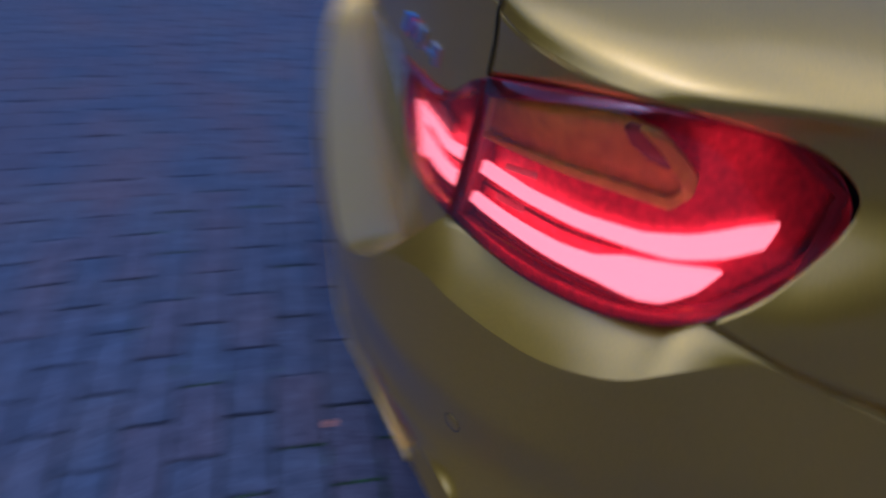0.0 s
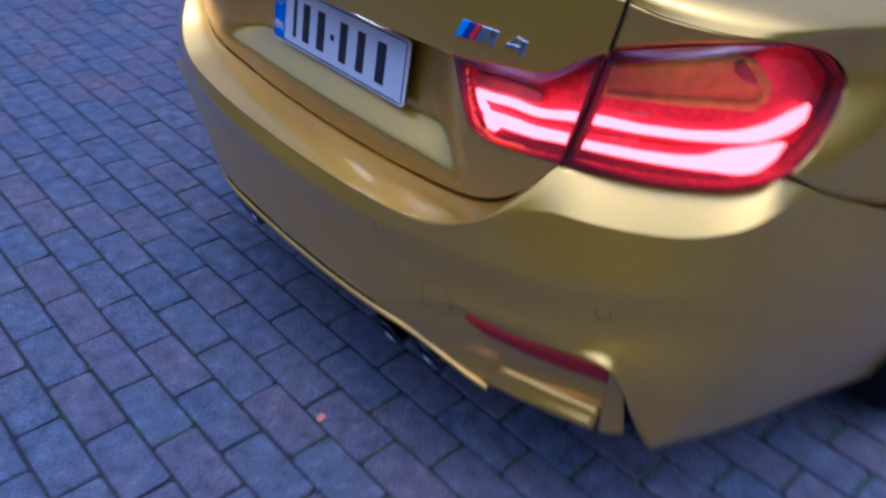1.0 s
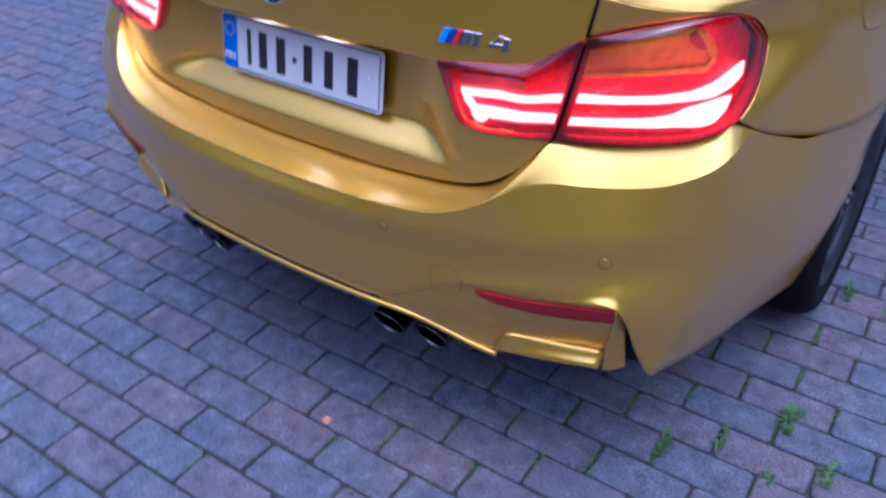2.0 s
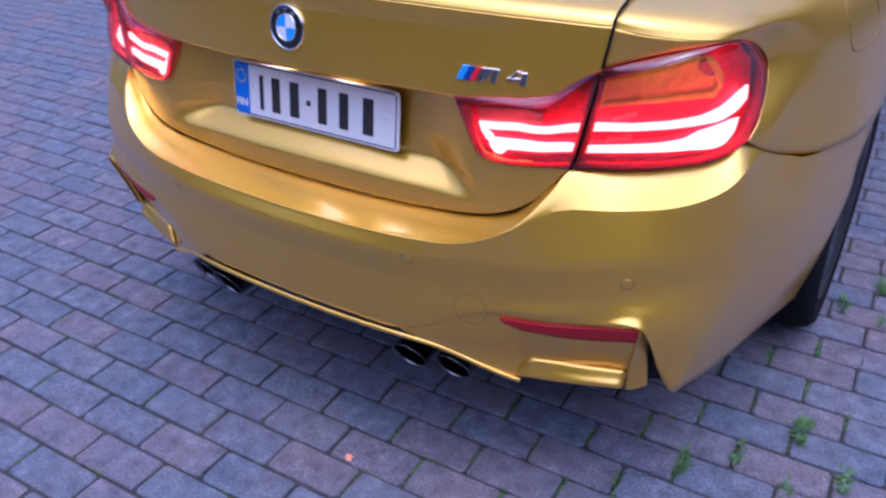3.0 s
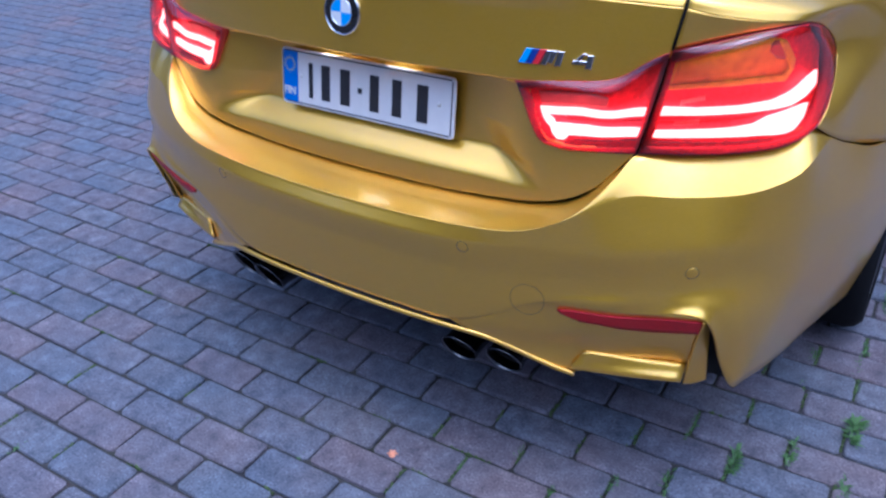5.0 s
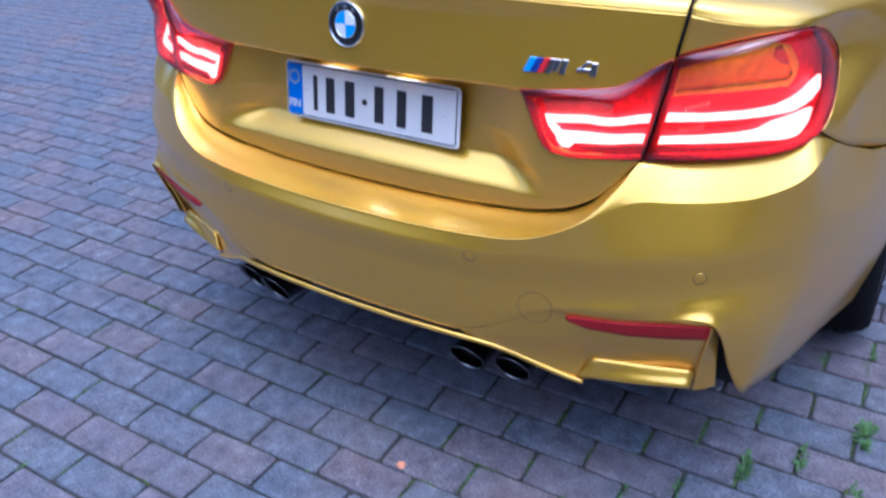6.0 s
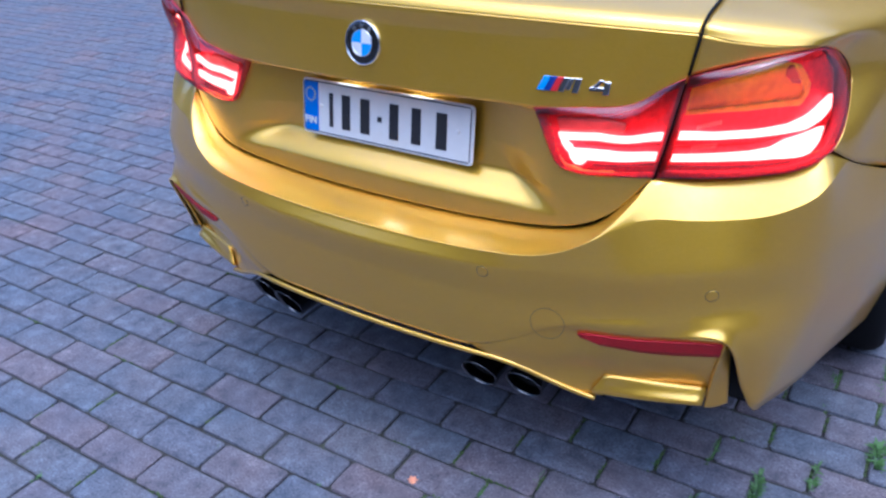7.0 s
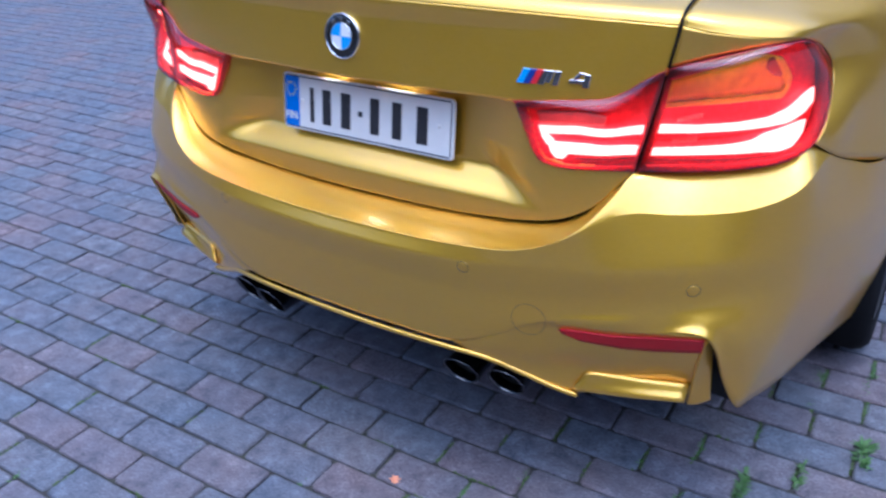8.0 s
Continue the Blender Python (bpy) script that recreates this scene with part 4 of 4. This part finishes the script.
for wx, wy in ((0.82, 1.010), (-0.82, 1.010), (0.83, 3.745), (-0.83, 3.745)):
    wheel_well(wx, wy)
wheel(0.817, 1.025, 1)
wheel(-0.817, 1.025, -1)
wheel(0.83, 3.745, 1)
wheel(-0.83, 3.745, -1)

# ---- cabin, bonnet and the rest of the shell ----
def build_cabin():
    roof = [[(0, 1.30, 1.345), (0.30, 1.30, 1.335), (0.50, 1.30, 1.295), (0.545, 1.28, 1.27)],
            [(0, 1.75, 1.382), (0.32, 1.75, 1.372), (0.53, 1.75, 1.335), (0.585, 1.75, 1.305)],
            [(0, 2.20, 1.375), (0.32, 2.20, 1.366), (0.54, 2.22, 1.325), (0.60, 2.22, 1.295)],
            [(0, 2.58, 1.325), (0.32, 2.57, 1.316), (0.53, 2.55, 1.28), (0.60, 2.52, 1.26)]]
    sheet("roof", [mirrored(net(roof, 5, 6))[::-1]], GOLD, car, "", 0.02)
    rear = [[(0, 1.30, 1.343), (0.30, 1.30, 1.333), (0.50, 1.30, 1.293)], [(0, 0.95, 1.235), (0.32, 0.95, 1.225), (0.54, 0.95, 1.19)], [(0, 0.60, 1.098), (0.34, 0.61, 1.098), (0.575, 0.62, 1.096)]]
    sheet("rear_window", [mirrored(net(rear, 5, 6))], GLASS, car, "dark rear window glass", 0.005)
    front = [[(0, 2.58, 1.325), (0.32, 2.57, 1.316), (0.56, 2.53, 1.27)], [(0, 2.98, 1.16), (0.36, 2.95, 1.15), (0.63, 2.86, 1.12)], [(0, 3.38, 0.985), (0.40, 3.32, 0.985), (0.70, 3.18, 0.985)]]
    sheet("windscreen", [mirrored(net(front, 5, 6))[::-1]], GLASS, car, "dark windscreen glass", 0.005)
    hood = [[(0, 3.34, 0.985), (0.42, 3.28, 0.985), (0.72, 3.10, 0.975), (0.83, 2.95, 0.955)], [(0, 3.80, 0.935), (0.42, 3.78, 0.935), (0.74, 3.70, 0.915), (0.86, 3.65, 0.885)], [(0, 4.40, 0.80), (0.42, 4.37, 0.80), (0.66, 4.25, 0.79), (0.75, 4.35, 0.75)]]
    sheet("bonnet", [mirrored(net(hood, 5, 6))[::-1]], GOLD, car, "", 0.02)
    nose = [[(0, 4.40, 0.80), (0.42, 4.37, 0.80), (0.66, 4.25, 0.79), (0.74, 4.36, 0.74)], [(0, 4.52, 0.66), (0.42, 4.49, 0.66), (0.70, 4.36, 0.66), (0.78, 4.28, 0.64)], [(0, 4.52, 0.40), (0.42, 4.50, 0.40), (0.72, 4.36, 0.40), (0.80, 4.25, 0.42)], [(0, 4.46, 0.22), (0.42, 4.44, 0.22), (0.70, 4.32, 0.22), (0.78, 4.22, 0.24)]]
    sheet("front_bumper", [mirrored(net(nose, 5, 6))[:, ::-1]], GOLD, car, "", 0.02)
    for s in (1, -1):
        turn = mirror_x if s < 0 else (lambda g: g)
        pillar = [[(0.50, 1.30, 1.293), (0.545, 1.28, 1.27), (0.585, 1.60, 1.30)], [(0.545, 0.95, 1.19), (0.61, 0.98, 1.17), (0.665, 1.25, 1.14)], [(0.575, 0.62, 1.096), (0.752, 0.62, 1.064), (0.80, 1.05, 1.01)]]
        sheet("rear_pillar", [turn(net(pillar, 5, 5))], GOLD, car, "", 0.01)
        glass = [[(0.585, 1.60, 1.30), (0.60, 2.10, 1.30), (0.60, 2.52, 1.255)], [(0.68, 1.38, 1.16), (0.70, 2.2, 1.15), (0.70, 2.86, 1.11)], [(0.81, 1.15, 1.0), (0.815, 2.1, 0.985), (0.80, 3.15, 0.965)]]
        sheet("side_window", [turn(net(glass, 5, 5))], GLASS, car, "dark side window glass", 0.005)
        deck = [[(0.80, 1.28, 1.018), (0.812, 2.1, 0.985), (0.79, 3.15, 0.965)], [(0.85, 1.28, 1.01), (0.835, 2.1, 0.985), (0.86, 3.0, 0.96)], [(0.885, 1.28, 0.985), (0.852, 2.1, 0.973), (0.872, 3.0, 0.955)]]
        sheet("shoulder", [turn(net(deck, 5, 5))], GOLD, car, "", 0.01)
    part("underbody", box_bm((1.50, 3.9, 0.15), Matrix.Translation((0, 2.3, 0.205)), 0.02), BLACK, car, "black underbody")
    part("boot_floor", box_bm((1.22, 0.40, 0.50), Matrix.Translation((0, 0.34, 0.52)), 0.02), BLACK, car, "black inner body")


build_cabin()

# ---- leaf, weeds and moss ----
def fallen_leaf():
    bm = bmesh.new()
    outline = [(0.0, -0.012), (0.008, -0.009), (0.006, -0.003), (0.014, 0.0), (0.007, 0.004), (0.006, 0.011), (0.0, 0.008), (-0.007, 0.011), (-0.006, 0.003), (-0.013, -0.001), (-0.006, -0.004), (-0.007, -0.010)]
    c = bm.verts.new((0, 0, 0.003))
    ring = [bm.verts.new((x, y, 0.0035 + 0.004 * abs(math.sin(3 * k)))) for k, (x, y) in enumerate(outline)]
    for k in range(len(ring)):
        bm.faces.new((c, ring[k], ring[(k + 1) % len(ring)]))
    ob = part("fallen_leaf", bm, LEAF)
    mod = ob.modifiers.new("thickness", "SOLIDIFY")
    mod.thickness = 0.0006
    ob.matrix_basis = pose(0.155, -0.155, 0.0015, 0, 0, 30)
    tagged(ob, "small dry orange leaf lying on the pavers", "leaf")


fallen_leaf()


def weed(x, y, size, blades, seed, name="weed"):
    rng = random.Random(seed)
    bm = bmesh.new()
    for k in range(blades):
        a = rng.uniform(0, 2 * math.pi)
        reach = size * rng.uniform(0.25, 0.75)
        lift = size * rng.uniform(0.2, 0.75)
        w = size * rng.uniform(0.05, 0.11)
        sx, sy = rng.uniform(-0.1, 0.1) * size, max(-0.04, min(0.04, rng.gauss(0, 0.75) * size))
        side = Vector((-math.sin(a), math.cos(a), 0)) * w
        prev = None
        for s in (0, 0.35, 0.7, 1.0):
            p = Vector((sx + math.cos(a) * reach * s, sy + math.sin(a) * reach * s, -0.006 + lift * (s ** 0.6) * (1.15 - 0.45 * s)))
            taper = (1 - s) ** 0.6 * (0.6 + 1.2 * s) + 0.03
            pair = (bm.verts.new(p - side * taper), bm.verts.new(p + side * taper))
            if prev:
                bm.faces.new((prev[0], prev[1], pair[1], pair[0]))
            prev = pair
    ob = part(name, bm, GRASS, None, "", True)
    ob.matrix_basis = pose(x, y, 0, 0, 0, TURN_DEG)
    tagged(ob, "small green weed growing in a paver joint", "weed", "weeds in the joints")


TURN_DEG = 1.5
PITCH_X, PITCH_Y = 0.2101, 0.10505
ORIGIN = Vector((-0.1147, -0.1189, 0))

WEEDS = [(1.042, 0.475, 0.040, 40), (0.931, 0.328, 0.026, 26), (0.829, 0.237, 0.030, 32), (1.158, 0.366, 0.032, 32), (1.054, 0.275, 0.024, 22), (0.718, 0.110, 0.020, 16),
         (1.04, 1.10, 0.036, 26), (1.133, 1.253, 0.04, 28), (1.146, 1.056, 0.022, 18), (0.715, 0.319, 0.018, 14), (0.606, 0.203, 0.014, 16), (0.904, 0.606, 0.014, 14),
         (1.01, 0.75, 0.018, 14), (1.132, 0.571, 0.018, 14), (0.398, 0.019, 0.013, 12), (0.307, -0.093, 0.013, 12), (-0.625, -0.602, 0.014, 14), (-0.029, -0.269, 0.010, 10), (-0.33, -0.313, 0.009, 9), (0.19, 0.0, 0.008, 8), (-0.418, -0.229, 0.008, 8),
         (0.623, 0.031, 0.018, 20), (0.514, -0.058, 0.014, 16), (0.905, 0.741, 0.020, 18), (1.016, 0.842, 0.020, 18)]
for k, (wx, wy, ws, wb) in enumerate(WEEDS):
    weed(wx, wy, 1.2 * ws, int(wb * 1.7), 40 + k)


def moss_strip(x, y, long, across, seed):
    """A low uneven cushion lying in a joint; across: in the short joints between two stones of a row."""
    rng = random.Random(seed)
    bm = bmesh.new()
    for k in range(max(5, int(long * 260))):
        r = rng.uniform(0.0022, 0.0048)
        at = Vector((rng.gauss(0, 0.0018), rng.uniform(-0.5, 0.5) * long, rng.uniform(-0.003, 0.001)))
        bmesh.ops.create_icosphere(bm, subdivisions=1, radius=r, matrix=Matrix.Translation(at) @ pose(0, 0, 0, rng.uniform(0, 90), rng.uniform(0, 90), 0) @ Matrix.Diagonal((1, rng.uniform(0.8, 1.7), rng.uniform(0.6, 1), 1)))
    ob = part("moss_cushion", bm, MOSS, None, "", True)
    ob.matrix_basis = pose(x, y, -0.005, 0, 0, TURN_DEG + (0 if across else 90))
    tagged(ob, "thin green moss filling a paver joint", "moss", "moss in the joints")


def joint_place(row, col):
    """The middle of a short joint: rows count away from the viewer, columns to the right."""
    local = Vector(((col + (0.5 if row % 2 else 0.0)) * PITCH_X, row * PITCH_Y, 0))
    return pose(*ORIGIN, 0, 0, TURN_DEG) @ local


rngm = random.Random(5)
for row, col in ((4, 4), (4, 5), (3, 2), (3, 3), (2, 2), (1, 1), (0, 2), (-1, -2), (-2, -3), (-3, 0), (-4, -2), (5, 4), (6, 5), (7, 5), (-1, 1), (2, 3), (5, 5), (1, 2), (-4, -3), (-3, -4), (0, -4), (-2, 2), (8, 5), (9, 5)):
    p = joint_place(row, col)
    moss_strip(p.x, p.y, rngm.uniform(0.05, 0.095), True, rngm.randint(1, 900))
for k in range(30):
    row, col = rngm.randint(-5, 6), rngm.randint(-6, 6)
    p = joint_place(row, col) + Vector((rngm.uniform(-0.08, 0.08), PITCH_Y / 2, 0))
    moss_strip(p.x, p.y, rngm.uniform(0.03, 0.08), False, rngm.randint(1, 900))

# thicker dark growth in the short joints beside the car
for k, (gx, gy, long) in enumerate(((0.821, 0.211, 0.085), (1.037, 0.262, 0.06), (0.709, 0.290, 0.08), (0.601, 0.184, 0.09), (0.815, 0.451, 0.07), (1.134, 0.560, 0.07),
                                    (1.022, 0.676, 0.06), (0.907, 0.607, 0.05), (0.911, 0.761, 0.06), (1.013, 0.866, 0.05), (1.125, 0.847, 0.06), (0.805, 0.627, 0.06), (0.727, 0.076, 0.08), (0.609, 0.015, 0.07))):
    moss_strip(gx, gy, long, True, 300 + k)
    if k % 2 == 0:
        weed(gx + 0.002, gy - 0.01, 0.016, 24, 500 + k)


# ---- added walls and hedge outside the view, to shape reflections and sky light ----
def unseen_wall(name, x, y, turn, width, height, mat, label, category):
    ob = part(name, box_bm((width, 0.4, height), Matrix.Translation((0, 0, height / 2 - 0.02)), 0.05), mat)
    ob.matrix_basis = pose(x, y, 0, 0, 0, turn)
    tagged(ob, label, category, kind="structure")


unseen_wall("unseen_wall_north", 0, 14, 0, 40, 7.0, UNSEENWALL, "plain brown wall added out of view to shape reflections", "wall")
unseen_wall("unseen_hedge_west", -14, 0, 90, 28, 2.4, UNSEENHEDGE, "dark green hedge block added out of view to shape reflections", "hedge")
unseen_wall("unseen_wall_south", 0, -8, 0, 40, 4.4, UNSEENWALL, "plain brown wall added out of view to shape reflections", "wall")
unseen_wall("unseen_wall_east", 9, 0, 90, 28, 4.2, UNSEENWALL, "plain brown wall added out of view to shape reflections", "wall")


# ---- pavers: the nearest are stones of their own, the rest one field ----
def paver_template(seed):
    rng = random.Random(seed)
    hx, hy, c, top, low = 0.1012, 0.0488, 0.0055, 0.0, -0.02
    def jit():
        return rng.uniform(-0.0015, 0.0015)
    rings = []
    for inset, z in ((0, low), (0, top - 0.0045), (0.0018, top - 0.0016), (c, top)):
        loop = []
        for sx, sy in ((-1, -1), (1, -1), (1, 1), (-1, 1)):
            k = 0.0075
            corner = [(sx * (hx - inset - k), sy * (hy - inset)), (sx * (hx - inset), sy * (hy - inset - k))]
            if sx * sy > 0:
                corner.reverse()
            loop += [(x + jit(), y + jit(), z) for x, y in corner]
        rings.append(loop)
    verts = [p for ring in rings for p in ring]
    faces = []
    for r in range(3):
        for k in range(8):
            j = (k + 1) % 8
            faces.append((r * 8 + k, r * 8 + j, r * 8 + 8 + j, r * 8 + 8 + k))
    faces.append(tuple(range(24, 32)))
    return verts, faces


TEMPLATES = [paver_template(k) for k in range(6)]
PAVERMESH = []
for verts, faces in TEMPLATES:
    mesh = bpy.data.meshes.new("paver")
    mesh.from_pydata(verts, [], faces)
    mesh.materials.append(PAVER)
    PAVERMESH.append(mesh)
pavement = tagged(new("pavement"), "grey and reddish concrete pavers laid in running bond", "pavement", kind="structure")
far_verts, far_faces = [], []
rngp = random.Random(11)
grid_pose = pose(*ORIGIN, 0, 0, TURN_DEG)
for row in range(-46, 100):
    for col in range(-50, 42):
        local = Vector(((col + 0.5 + (0.5 if row % 2 else 0.0)) * PITCH_X, row * PITCH_Y, 0))
        centre = grid_pose @ local
        m = Matrix.Translation(centre) @ pose(0, 0, rngp.uniform(-0.0022, 0.0012), rngp.uniform(-0.5, 0.5), rngp.uniform(-0.35, 0.35), TURN_DEG + rngp.uniform(-0.35, 0.35) + (180 if rngp.random() < 0.5 else 0))
        k = rngp.randrange(6)
        if -1.35 < centre.x < 1.45 and -0.95 < centre.y < 0.95:
            stone = new("paver", PAVERMESH[k])
            stone.parent = pavement
            stone.matrix_basis = m
        else:
            base = len(far_verts)
            far_verts += [tuple(m @ Vector(v)) for v in TEMPLATES[k][0]]
            far_faces += [tuple(base + i for i in f) for f in TEMPLATES[k][1]]
field = bpy.data.meshes.new("paver_field")
field.from_pydata(far_verts, [], far_faces)
field.materials.append(PAVER)
tagged(put("paver_field", field, pavement), "further grey concrete pavers of the yard", kind="stuff")
